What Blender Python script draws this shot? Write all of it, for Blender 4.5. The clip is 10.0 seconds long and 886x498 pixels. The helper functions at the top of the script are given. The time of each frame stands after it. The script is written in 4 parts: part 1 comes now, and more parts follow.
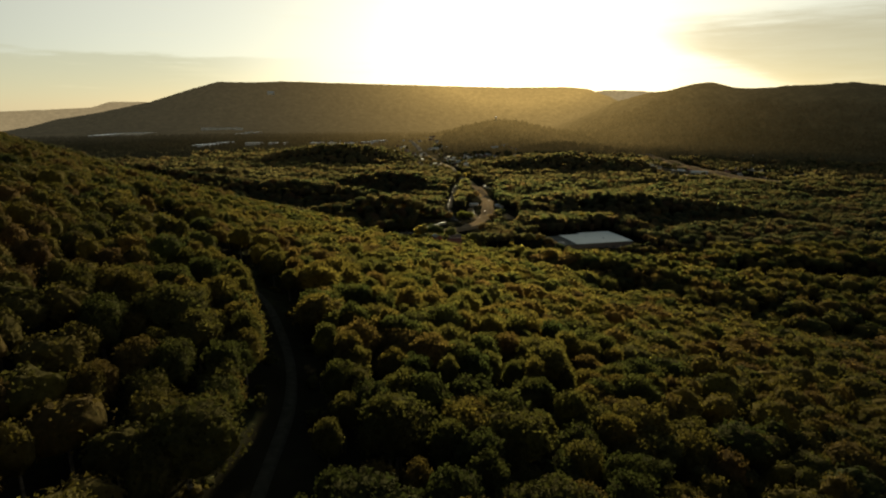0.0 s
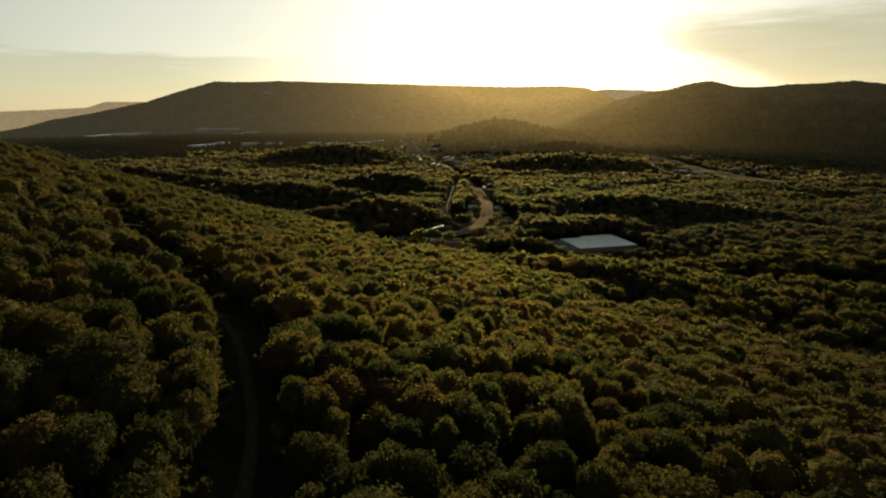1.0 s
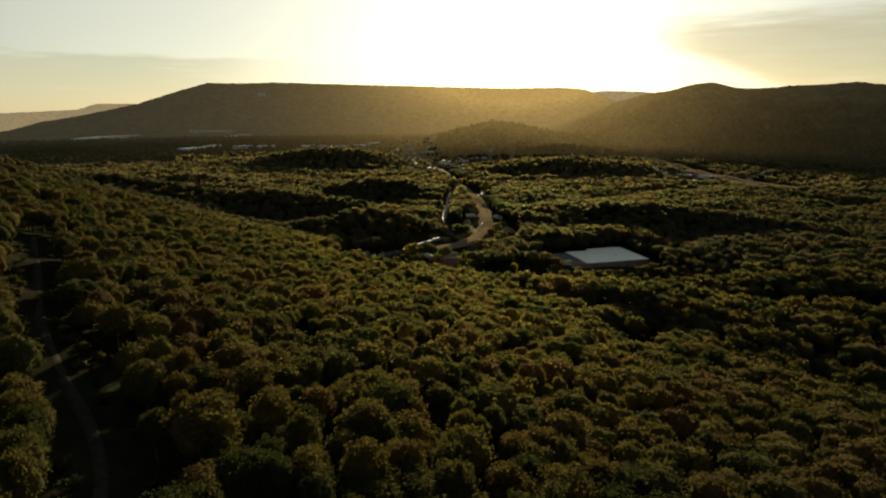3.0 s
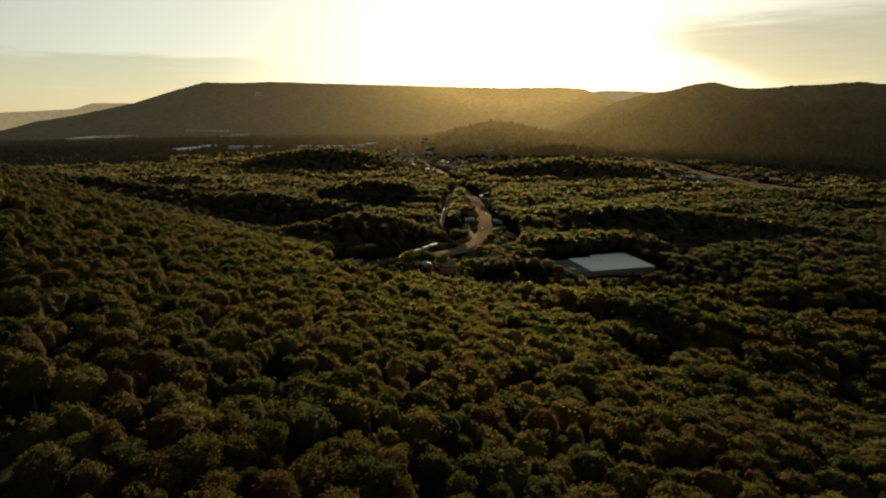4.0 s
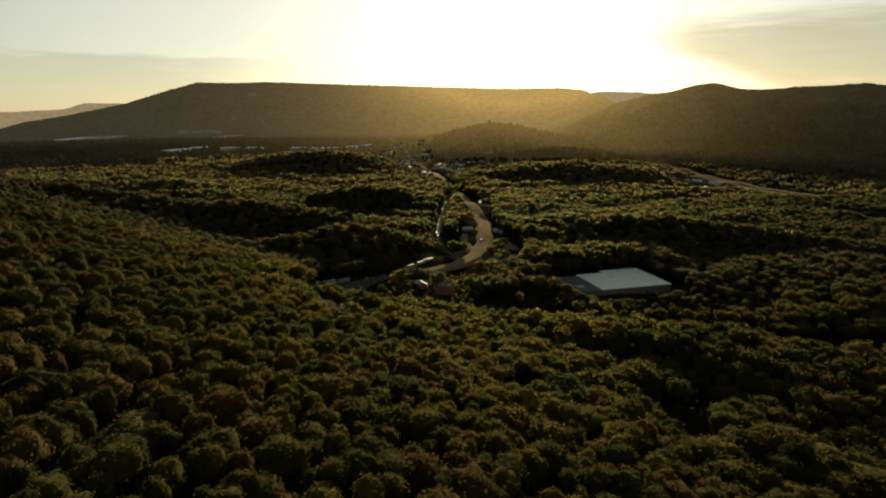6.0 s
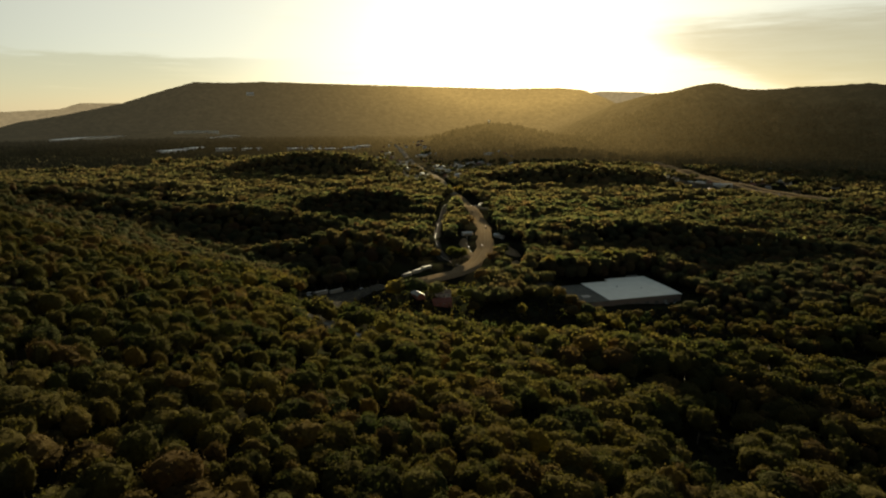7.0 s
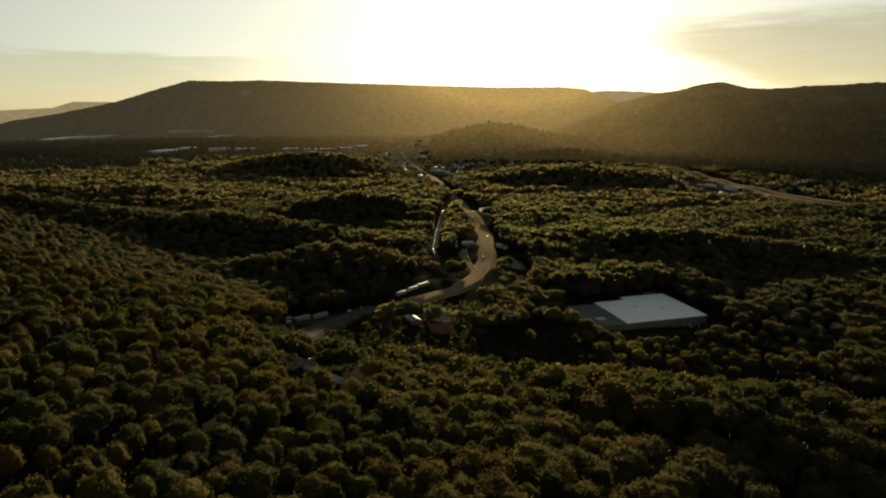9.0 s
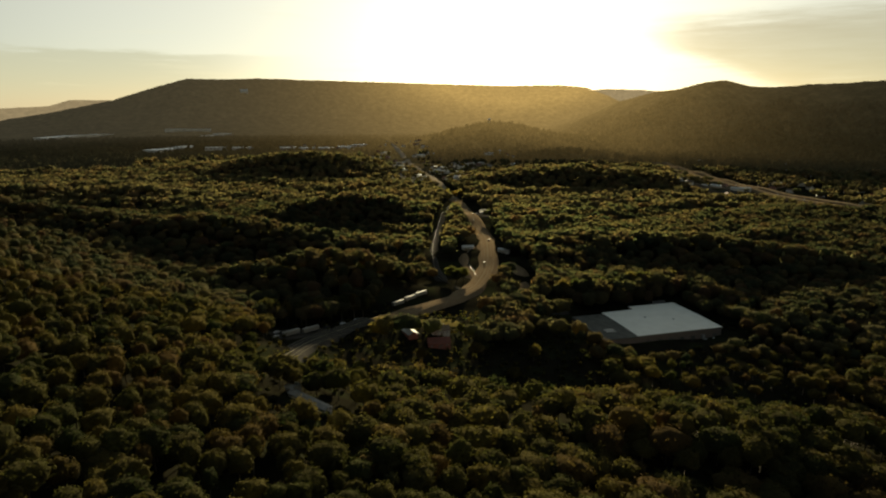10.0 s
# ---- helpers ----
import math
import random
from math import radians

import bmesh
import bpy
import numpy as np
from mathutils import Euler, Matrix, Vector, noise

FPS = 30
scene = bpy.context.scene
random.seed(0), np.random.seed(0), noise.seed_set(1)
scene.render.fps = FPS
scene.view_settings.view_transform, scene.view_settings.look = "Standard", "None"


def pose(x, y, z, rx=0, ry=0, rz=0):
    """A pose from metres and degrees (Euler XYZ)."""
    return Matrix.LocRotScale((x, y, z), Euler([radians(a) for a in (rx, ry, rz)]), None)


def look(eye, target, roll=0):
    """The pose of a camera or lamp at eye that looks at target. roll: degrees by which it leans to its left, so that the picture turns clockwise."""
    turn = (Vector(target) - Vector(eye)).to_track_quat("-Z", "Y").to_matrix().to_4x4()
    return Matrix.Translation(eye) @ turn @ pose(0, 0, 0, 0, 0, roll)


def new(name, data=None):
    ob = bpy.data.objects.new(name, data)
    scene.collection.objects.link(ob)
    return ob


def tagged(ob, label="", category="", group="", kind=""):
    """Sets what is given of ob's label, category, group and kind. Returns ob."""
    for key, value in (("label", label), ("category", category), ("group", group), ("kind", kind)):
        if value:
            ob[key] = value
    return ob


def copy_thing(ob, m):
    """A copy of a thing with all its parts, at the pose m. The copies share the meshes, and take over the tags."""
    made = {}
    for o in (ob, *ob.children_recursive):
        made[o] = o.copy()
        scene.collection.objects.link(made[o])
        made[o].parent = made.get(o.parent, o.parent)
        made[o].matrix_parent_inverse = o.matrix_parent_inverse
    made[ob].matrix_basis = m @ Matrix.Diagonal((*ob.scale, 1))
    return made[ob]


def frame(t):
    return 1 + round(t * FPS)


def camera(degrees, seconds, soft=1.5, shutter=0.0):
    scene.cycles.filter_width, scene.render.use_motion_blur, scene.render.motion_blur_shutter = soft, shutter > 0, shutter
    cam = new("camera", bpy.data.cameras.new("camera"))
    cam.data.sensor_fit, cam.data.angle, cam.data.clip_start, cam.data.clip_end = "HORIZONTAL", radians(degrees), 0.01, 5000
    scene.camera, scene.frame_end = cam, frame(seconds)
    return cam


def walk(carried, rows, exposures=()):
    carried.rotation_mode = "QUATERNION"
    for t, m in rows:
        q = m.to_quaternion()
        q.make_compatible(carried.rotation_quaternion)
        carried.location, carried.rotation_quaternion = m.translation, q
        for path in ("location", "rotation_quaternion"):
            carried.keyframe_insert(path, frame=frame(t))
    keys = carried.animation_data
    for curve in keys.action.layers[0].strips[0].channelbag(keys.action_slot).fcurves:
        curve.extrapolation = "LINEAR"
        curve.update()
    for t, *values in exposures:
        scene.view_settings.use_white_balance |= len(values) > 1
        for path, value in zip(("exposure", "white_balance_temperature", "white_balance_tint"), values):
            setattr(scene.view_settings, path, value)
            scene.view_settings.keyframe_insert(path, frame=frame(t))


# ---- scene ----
cam = camera(73.7, 10.0, 2.1)
METRES, EYE, TILT, LEAN, TURN = 260.0, 172.0, -13.4, 0.0, 0.0
ROWS = [
    (0.0, 0.0, 0.0000, 0.0, 0.000, 0.000, 0.0),
    (0.5, 0.0009, 0.0432, 0.0113, -0.062, -0.045, 0.05),
    (1.0, 0.0022, 0.0916, 0.0243, -0.134, -0.054, 0.13),
    (1.5, 0.0037, 0.1429, 0.0378, -0.205, 0.009, 0.17),
    (2.0, 0.0053, 0.1958, 0.0525, -0.286, 0.045, 0.19),
    (2.5, 0.007, 0.2499, 0.0675, -0.357, 0.089, 0.22),
    (4.0, 0.0131, 0.4125, 0.1127, -0.554, 0.045, 0.22),
    (4.5, 0.0151, 0.4674, 0.1275, -0.625, 0.045, 0.21),
    (5.0, 0.0168, 0.5224, 0.1423, -0.705, 0.062, 0.2),
    (5.5, 0.0187, 0.5774, 0.157, -0.759, 0.089, 0.19),
    (7.0, 0.0239, 0.7431, 0.1997, -0.911, 0.098, 0.18),
    (7.5, 0.0257, 0.7984, 0.2138, -0.946, 0.089, 0.17),
    (8.0, 0.0279, 0.8532, 0.2282, -0.946, 0.062, 0.15),
    (8.5, 0.029, 0.9085, 0.2424, -0.991, 0.045, 0.14),
    (9.0, 0.031, 0.9632, 0.2565, -0.982, 0.000, 0.13),
    (9.5, 0.0325, 1.0183, 0.2708, -1.000, -0.080, 0.1),
    (10.0, 0.0343, 1.0731, 0.284, -1.018, -0.143, 0.12),
]
walk(cam, [(t, pose(0, 0, EYE, TILT, LEAN, TURN) @ pose(METRES * x, METRES * y, METRES * z, 90 + pitch, roll, yaw)) for t, x, y, z, yaw, pitch, roll in ROWS],
     ((0.0, 2.5), (10.0, 2.5)))

# ---- light ----
SUN_AZ, SUN_EL = radians(7.1), radians(8.3)
SUN_DIR = Vector((math.sin(SUN_AZ) * math.cos(SUN_EL), math.cos(SUN_AZ) * math.cos(SUN_EL), math.sin(SUN_EL)))
sun_lamp = bpy.data.lights.new("sun", "SUN")
sun_lamp.energy, sun_lamp.angle, sun_lamp.color = 2.3, radians(2.0), (1.0, 0.85, 0.52)
sun = new("sun", sun_lamp)
sun.matrix_world = look((0, 0, 900), Vector((0, 0, 900)) - SUN_DIR)


class Nodes:
    """Short hand for building node trees."""

    def __init__(self, tree):
        self.tree = tree
        tree.nodes.clear()

    def add(self, kind, **values):
        node = self.tree.nodes.new(kind)
        for key, value in values.items():
            setattr(node, key, value)
        return node

    def put(self, source, socket):
        if isinstance(source, (int, float, tuple)):
            socket.default_value = source
        else:
            self.tree.links.new(source, socket)

    def math(self, op, a, b=0.0, c=0.0, clamp=False):
        node = self.add("ShaderNodeMath", operation=op, use_clamp=clamp)
        for n, v in enumerate((a, b, c)):
            self.put(v, node.inputs[n])
        return node.outputs[0]

    def smooth(self, v, lo, hi, a=0.0, b=1.0):
        node = self.add("ShaderNodeMapRange", interpolation_type="SMOOTHSTEP")
        for n, x in enumerate((v, lo, hi, a, b)):
            self.put(x, node.inputs[n])
        return node.outputs[0]

    def mix(self, fac, a, b, blend="MIX"):
        node = self.add("ShaderNodeMix", data_type="RGBA", blend_type=blend)
        for v, n in ((fac, 0), (a, 6), (b, 7)):
            if isinstance(v, tuple) and len(v) == 3:
                v = (*v, 1.0)
            self.put(v, node.inputs[n])
        return node.outputs[2]

    def noise(self, vec, scale, detail=3.0, rough=0.55):
        node = self.add("ShaderNodeTexNoise")
        if vec is not None:
            self.put(vec, node.inputs["Vector"])
        node.inputs["Scale"].default_value, node.inputs["Detail"].default_value = scale, detail
        node.inputs["Roughness"].default_value = rough
        return node.outputs[0]

    def ramp(self, fac, stops):
        node = self.add("ShaderNodeValToRGB")
        self.put(fac, node.inputs[0])
        el = node.color_ramp.elements
        while len(el) < len(stops):
            el.new(0.5)
        for e, (p, c) in zip(el, stops):
            e.position, e.color = p, (*c, 1.0)
        return node.outputs[0]


# the evening sky: clear-air sky under a thin veil of bright high cloud round the low sun
world = bpy.data.worlds.new("evening_sky")
world.use_nodes = True
scene.world = world
n = Nodes(world.node_tree)
way = n.add("ShaderNodeTexCoord").outputs["Generated"]
sky = n.add("ShaderNodeTexSky", sky_type="NISHITA", sun_disc=False, sun_elevation=SUN_EL, sun_rotation=SUN_AZ,
            altitude=300.0, air_density=0.7, dust_density=0.5, ozone_density=2.0)
dot = n.add("ShaderNodeVectorMath", operation="DOT_PRODUCT")
n.put(way, dot.inputs[0])
dot.inputs[1].default_value = SUN_DIR
near_sun = n.math("MAXIMUM", dot.outputs["Value"], 0.0)
xyz = n.add("ShaderNodeSeparateXYZ")
n.put(way, xyz.inputs[0])
flat = n.math("SQRT", n.math("ADD", n.math("MULTIPLY", xyz.outputs[0], xyz.outputs[0]), n.math("MULTIPLY", xyz.outputs[1], xyz.outputs[1])))
side = n.math("DIVIDE", xyz.outputs[0], n.math("MAXIMUM", xyz.outputs[1], 0.05))
rise = n.math("DIVIDE", xyz.outputs[2], n.math("MAXIMUM", flat, 0.01))
VEIL, GLOW, CORE = 0.192, 0.19, 1.4
broad = n.smooth(near_sun, 0.35, 0.97)
glow = n.math("POWER", near_sun, 26.0)
core = n.math("POWER", near_sun, 260.0)
veil = n.mix(1.0, (0.036, 0.033, 0.026), (0, 0, 0), "ADD")
for amount, colour in ((n.math("MULTIPLY", broad, VEIL), (1.0, 0.955, 0.755)), (n.math("MULTIPLY", glow, GLOW), (1.0, 0.965, 0.73)),
                       (n.math("MULTIPLY", core, CORE), (1.0, 0.92, 0.66))):
    veil = n.mix(1.0, veil, n.mix(amount, (0, 0, 0), colour), "ADD")
veil = n.mix(n.smooth(rise, 0.17, 0.6, 0.0, 0.95), veil, (0.030, 0.036, 0.036))
# warm band over the horizon
low = n.smooth(rise, 0.0, 0.10, 1.0, 0.0)
veil = n.mix(n.math("MULTIPLY", low, 0.4), veil, n.mix(1.0, veil, (1.0, 0.93, 0.77), "MULTIPLY"))
stretch = n.add("ShaderNodeMapping")
n.put(way, stretch.inputs["Vector"])
stretch.inputs["Scale"].default_value = (3.0, 3.0, 34.0)
wisp = n.noise(stretch.outputs[0], 2.2, 5.0, 0.6)
wob = n.math("MULTIPLY", n.math("SUBTRACT", wisp, 0.5), 0.045)
height = n.math("ADD", rise, wob)
# the grey bank of cloud on the sun's right
under = n.math("SUBTRACT", 0.199, n.math("MULTIPLY", side, 0.295))
over = n.math("ADD", 0.112, n.math("MULTIPLY", side, 0.030))
bank = n.math("MULTIPLY", n.math("MULTIPLY", n.smooth(n.math("SUBTRACT", height, over), 0.016, -0.022), n.smooth(n.math("SUBTRACT", height, under), -0.014, 0.014)), n.smooth(side, 0.30, 0.44))
veil = n.mix(n.math("MULTIPLY", bank, n.smooth(wisp, 0.25, 0.75, 1.0, 0.82)), veil, (0.124, 0.098, 0.054))
# the long thin layer on its left
layer = n.math("MULTIPLY", n.smooth(height, 0.080, 0.068), n.smooth(side, -0.16, -0.46))
veil = n.mix(n.math("MULTIPLY", layer, 0.9), veil, (0.142, 0.126, 0.084))
streak = n.math("MULTIPLY", n.smooth(wisp, 0.55, 0.75), n.smooth(rise, 0.0, 0.3, 0.20, 0.0))
veil = n.mix(streak, veil, (0.245, 0.214, 0.14))
total = n.mix(1.0, n.mix(1.0, sky.outputs[0], (0.017, 0.0150, 0.0105), "MULTIPLY"), veil, "ADD")
back = n.add("ShaderNodeBackground")
n.put(total, back.inputs[0])
back.inputs[1].default_value = 0.5
n.tree.links.new(back.outputs[0], n.add("ShaderNodeOutputWorld").inputs[0])


# ---- materials ----
def material(name, build):
    m = bpy.data.materials.new(name)
    m.use_nodes = True
    k = Nodes(m.node_tree)
    k.put(build(k), k.add("ShaderNodeOutputMaterial").inputs[0])
    return m


def where(k):
    return k.add("ShaderNodeNewGeometry").outputs["Position"]


def principled(k, colour, rough=0.7, metal=0.0, spec=0.3, bump=None, dist=0.1, strength=0.5, sheen=0.0):
    p = k.add("ShaderNodeBsdfPrincipled")
    if isinstance(colour, tuple):
        colour = (*colour[:3], 1.0)
    k.put(colour, p.inputs["Base Color"])
    k.put(rough, p.inputs["Roughness"])
    k.put(metal, p.inputs["Metallic"])
    k.put(spec, p.inputs["Specular IOR Level"])
    if sheen:
        k.put(sheen, p.inputs["Sheen Weight"])
        k.put(0.6, p.inputs["Sheen Roughness"])
        k.put((1.0, 0.80, 0.42, 1.0), p.inputs["Sheen Tint"])
    if bump is not None:
        b = k.add("ShaderNodeBump")
        b.inputs["Distance"].default_value, b.inputs["Strength"].default_value = dist, strength
        k.put(bump, b.inputs["Height"])
        k.put(b.outputs[0], p.inputs["Normal"])
    return p.outputs[0]


LEAF_STOPS = ((0.0, (0.022, 0.030, 0.014)), (0.28, (0.036, 0.040, 0.016)), (0.52, (0.055, 0.051, 0.019)), (0.70, (0.072, 0.060, 0.020)),
              (0.84, (0.069, 0.051, 0.021)), (1.0, (0.059, 0.040, 0.019)))
# far woods: leaf colour paler than the near trees', with distance haze put into it
HAZED_STOPS = ((0.0, (0.050, 0.056, 0.032)), (0.5, (0.096, 0.084, 0.045)), (1.0, (0.126, 0.088, 0.048)))
VALLEY_STOPS = ((0.0, (0.023, 0.034, 0.021)), (0.4, (0.045, 0.049, 0.029)), (0.72, (0.070, 0.058, 0.031)), (1.0, (0.066, 0.044, 0.028)))


def leaves(name, own, thin=0.52, stops=LEAF_STOPS, onward_share=0.64, relief=0.9):
    """Leaf clumps: tint by tree (the object's own, or stored in the joined mesh), uneven within the crown, part translucent; light that goes through a leaf mostly keeps its way."""
    def build(k):
        if own:
            tint = k.math("MULTIPLY_ADD", k.add("ShaderNodeObjectInfo").outputs["Random"], 0.75, 0.10)
        else:
            tint = k.add("ShaderNodeAttribute", attribute_name="tint").outputs["Fac"]
        spot = k.math("MULTIPLY", k.math("SUBTRACT", k.noise(where(k), 0.45, 2.0), 0.5), 0.22)
        patch = k.math("MULTIPLY", k.math("SUBTRACT", k.noise(where(k), 0.016, 2.0), 0.5), 0.8)
        col = k.ramp(k.math("ADD", k.math("ADD", tint, spot), patch, clamp=True), stops)
        isle = k.add("ShaderNodeNewGeometry").outputs["Random Per Island"]
        fine = k.noise(where(k), 1.1, 6.0, 0.68)
        col = k.mix(1.0, col, k.ramp(fine, ((0.30, (0.60, 0.60, 0.60)), (0.68, (1.25, 1.25, 1.25)))), "MULTIPLY")
        col = k.mix(1.0, col, k.ramp(isle, ((0.0, (0.78, 0.78, 0.78)), (1.0, (1.25, 1.25, 1.22)))), "MULTIPLY")
        t = k.add("ShaderNodeBsdfTranslucent")
        k.put(k.mix(1.0, col, (1.2, 1.22, 0.82), "MULTIPLY"), t.inputs[0])
        onward = k.add("ShaderNodeBsdfRefraction", distribution="GGX")
        k.put(k.mix(1.0, col, (2.7, 2.65, 1.5), "MULTIPLY"), onward.inputs["Color"])
        onward.inputs["Roughness"].default_value, onward.inputs["IOR"].default_value = 0.92, 1.5
        through_leaf = k.add("ShaderNodeMixShader")
        through_leaf.inputs[0].default_value = onward_share
        k.put(t.outputs[0], through_leaf.inputs[1])
        k.put(onward.outputs[0], through_leaf.inputs[2])
        mixed = k.add("ShaderNodeMixShader")
        mixed.inputs[0].default_value = thin
        k.put(principled(k, col, 0.9, 0.0, 0.0, sheen=0.08, bump=fine, dist=1.1, strength=relief), mixed.inputs[1])
        k.put(through_leaf.outputs[0], mixed.inputs[2])
        return mixed.outputs[0]
    return material(name, build)


LEAF_OWN, LEAF_WOOD = leaves("leaves_of_single_trees", True), leaves("leaves_of_woodland", False)
LEAF_FAR = leaves("haze_paled_far_woods", False, 0.55, HAZED_STOPS, 0.04, 0.25)
LEAF_VALLEY = leaves("valley_leaves", False, 0.56, VALLEY_STOPS, 0.34, 0.6)
# very pale leaf colour stands in for bright glints among the trees
LEAF_PALE = leaves("sparkle_pale_leaves", True, 0.7, ((0.0, (0.24, 0.24, 0.15)), (1.0, (0.36, 0.34, 0.22))), 0.35)
BARK = material("bark", lambda k: principled(k, k.ramp(k.noise(where(k), 1.5), ((0.3, (0.05, 0.04, 0.03)), (0.7, (0.14, 0.12, 0.095)))), 0.9,
                                             bump=k.noise(where(k), 6.0), dist=0.05))


def ground_look(k):
    p = where(k)
    big, mid, fine = k.noise(p, 0.006, 4.0), k.noise(p, 0.05, 4.0), k.noise(p, 0.9, 3.0)
    # litter and grass near black: the shade between the trees is in the colour
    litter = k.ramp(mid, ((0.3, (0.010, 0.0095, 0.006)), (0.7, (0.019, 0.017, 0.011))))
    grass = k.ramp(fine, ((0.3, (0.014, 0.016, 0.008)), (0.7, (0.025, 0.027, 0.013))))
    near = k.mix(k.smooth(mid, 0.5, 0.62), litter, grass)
    # far slopes: crowns too distant to part, as relief and haze-paled colour of the sheet
    vor = k.add("ShaderNodeTexVoronoi")
    k.put(p, vor.inputs["Vector"])
    vor.inputs["Scale"].default_value = 0.055
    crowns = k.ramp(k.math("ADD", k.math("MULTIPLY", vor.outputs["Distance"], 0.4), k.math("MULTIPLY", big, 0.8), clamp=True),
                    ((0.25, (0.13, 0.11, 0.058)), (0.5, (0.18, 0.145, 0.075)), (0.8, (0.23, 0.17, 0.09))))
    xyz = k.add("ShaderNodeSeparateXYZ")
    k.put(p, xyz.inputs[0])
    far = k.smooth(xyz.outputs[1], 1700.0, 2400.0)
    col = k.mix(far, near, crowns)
    return principled(k, col, 0.95, 0.0, 0.0, bump=k.math("MULTIPLY", k.math("ADD", k.math("MULTIPLY", vor.outputs["Distance"], 0.5), mid), far), dist=5.0, strength=0.5)


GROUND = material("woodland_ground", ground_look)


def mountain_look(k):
    """Brown woods kilometres off; sunlit haze is painted on as a glow of the surface, most under the sun."""
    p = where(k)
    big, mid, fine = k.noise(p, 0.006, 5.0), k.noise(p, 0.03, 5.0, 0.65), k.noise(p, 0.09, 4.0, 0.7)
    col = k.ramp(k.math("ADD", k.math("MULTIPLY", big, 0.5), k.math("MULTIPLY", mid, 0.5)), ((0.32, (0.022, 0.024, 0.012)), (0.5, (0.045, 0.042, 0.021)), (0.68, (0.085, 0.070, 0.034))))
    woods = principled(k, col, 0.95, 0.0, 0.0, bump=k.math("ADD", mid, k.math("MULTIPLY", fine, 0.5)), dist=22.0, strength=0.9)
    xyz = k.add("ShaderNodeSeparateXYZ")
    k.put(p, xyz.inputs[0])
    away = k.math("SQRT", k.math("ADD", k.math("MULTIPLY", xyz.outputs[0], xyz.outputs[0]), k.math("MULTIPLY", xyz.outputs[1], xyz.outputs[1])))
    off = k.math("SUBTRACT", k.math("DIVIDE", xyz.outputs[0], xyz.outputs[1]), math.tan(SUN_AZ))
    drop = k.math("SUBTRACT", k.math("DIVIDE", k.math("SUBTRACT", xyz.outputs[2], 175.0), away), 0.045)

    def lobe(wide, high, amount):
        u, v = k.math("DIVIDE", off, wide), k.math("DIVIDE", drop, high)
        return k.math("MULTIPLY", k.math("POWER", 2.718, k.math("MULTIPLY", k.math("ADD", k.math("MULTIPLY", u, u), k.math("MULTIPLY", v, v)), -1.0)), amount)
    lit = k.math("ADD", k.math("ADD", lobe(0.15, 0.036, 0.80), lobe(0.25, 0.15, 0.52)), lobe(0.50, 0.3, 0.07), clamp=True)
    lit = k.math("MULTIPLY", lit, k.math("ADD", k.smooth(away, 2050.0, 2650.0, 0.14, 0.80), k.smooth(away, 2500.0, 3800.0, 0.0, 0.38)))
    # haze colours by distance, emitted by the slopes themselves
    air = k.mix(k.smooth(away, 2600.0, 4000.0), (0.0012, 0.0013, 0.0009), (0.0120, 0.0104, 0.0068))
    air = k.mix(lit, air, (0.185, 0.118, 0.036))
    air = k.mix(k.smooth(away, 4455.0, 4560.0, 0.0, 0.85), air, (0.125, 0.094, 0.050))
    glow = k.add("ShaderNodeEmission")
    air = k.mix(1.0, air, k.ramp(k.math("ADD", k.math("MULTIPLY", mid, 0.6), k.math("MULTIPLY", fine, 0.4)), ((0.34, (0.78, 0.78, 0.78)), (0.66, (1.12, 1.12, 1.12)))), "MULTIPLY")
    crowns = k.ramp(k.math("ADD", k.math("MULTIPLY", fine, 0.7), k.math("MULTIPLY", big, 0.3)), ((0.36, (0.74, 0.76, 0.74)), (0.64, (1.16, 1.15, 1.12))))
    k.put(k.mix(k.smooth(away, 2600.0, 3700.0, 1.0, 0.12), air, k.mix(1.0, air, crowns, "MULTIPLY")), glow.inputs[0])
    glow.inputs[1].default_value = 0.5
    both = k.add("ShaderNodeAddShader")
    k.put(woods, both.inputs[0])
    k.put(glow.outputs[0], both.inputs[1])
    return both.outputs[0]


MOUNTAIN = material("haze_painted_mountain", mountain_look)
# road surface with the warm brightness of low sun in its colour
ASPHALT = material("asphalt", lambda k: principled(k, k.ramp(k.noise(where(k), 0.25, 5.0), ((0.3, (0.150, 0.106, 0.062)), (0.7, (0.205, 0.146, 0.088)))), 0.95, 0.0, 0.0,
                                                   bump=k.noise(where(k), 14.0), dist=0.01))
# pale colour replaces the sunlight that the town road does not get
PALE_ROAD = material("sunlit_tone_road", lambda k: principled(k, k.ramp(k.noise(where(k), 0.2, 5.0), ((0.3, (0.26, 0.21, 0.15)), (0.7, (0.36, 0.29, 0.21)))), 0.95, 0.0, 0.0))
# darker surface; on the lower highway the dark colour stands in for shade
TARMAC = material("dark_and_shaded_tarmac", lambda k: principled(k, k.ramp(k.noise(where(k), 0.2, 5.0), ((0.3, (0.034, 0.032, 0.028)), (0.7, (0.062, 0.057, 0.049)))), 0.95, 0.0, 0.0))
CONCRETE = material("concrete", lambda k: principled(k, k.ramp(k.noise(where(k), 0.5, 5.0), ((0.3, (0.26, 0.24, 0.21)), (0.7, (0.40, 0.37, 0.33)))), 0.6))
# dirt darkened as well, with the shade of the cutting in its colour
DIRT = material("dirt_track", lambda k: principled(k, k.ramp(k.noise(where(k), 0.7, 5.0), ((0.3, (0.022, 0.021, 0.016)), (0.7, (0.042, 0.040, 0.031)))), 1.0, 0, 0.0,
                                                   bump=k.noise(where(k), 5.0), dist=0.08))
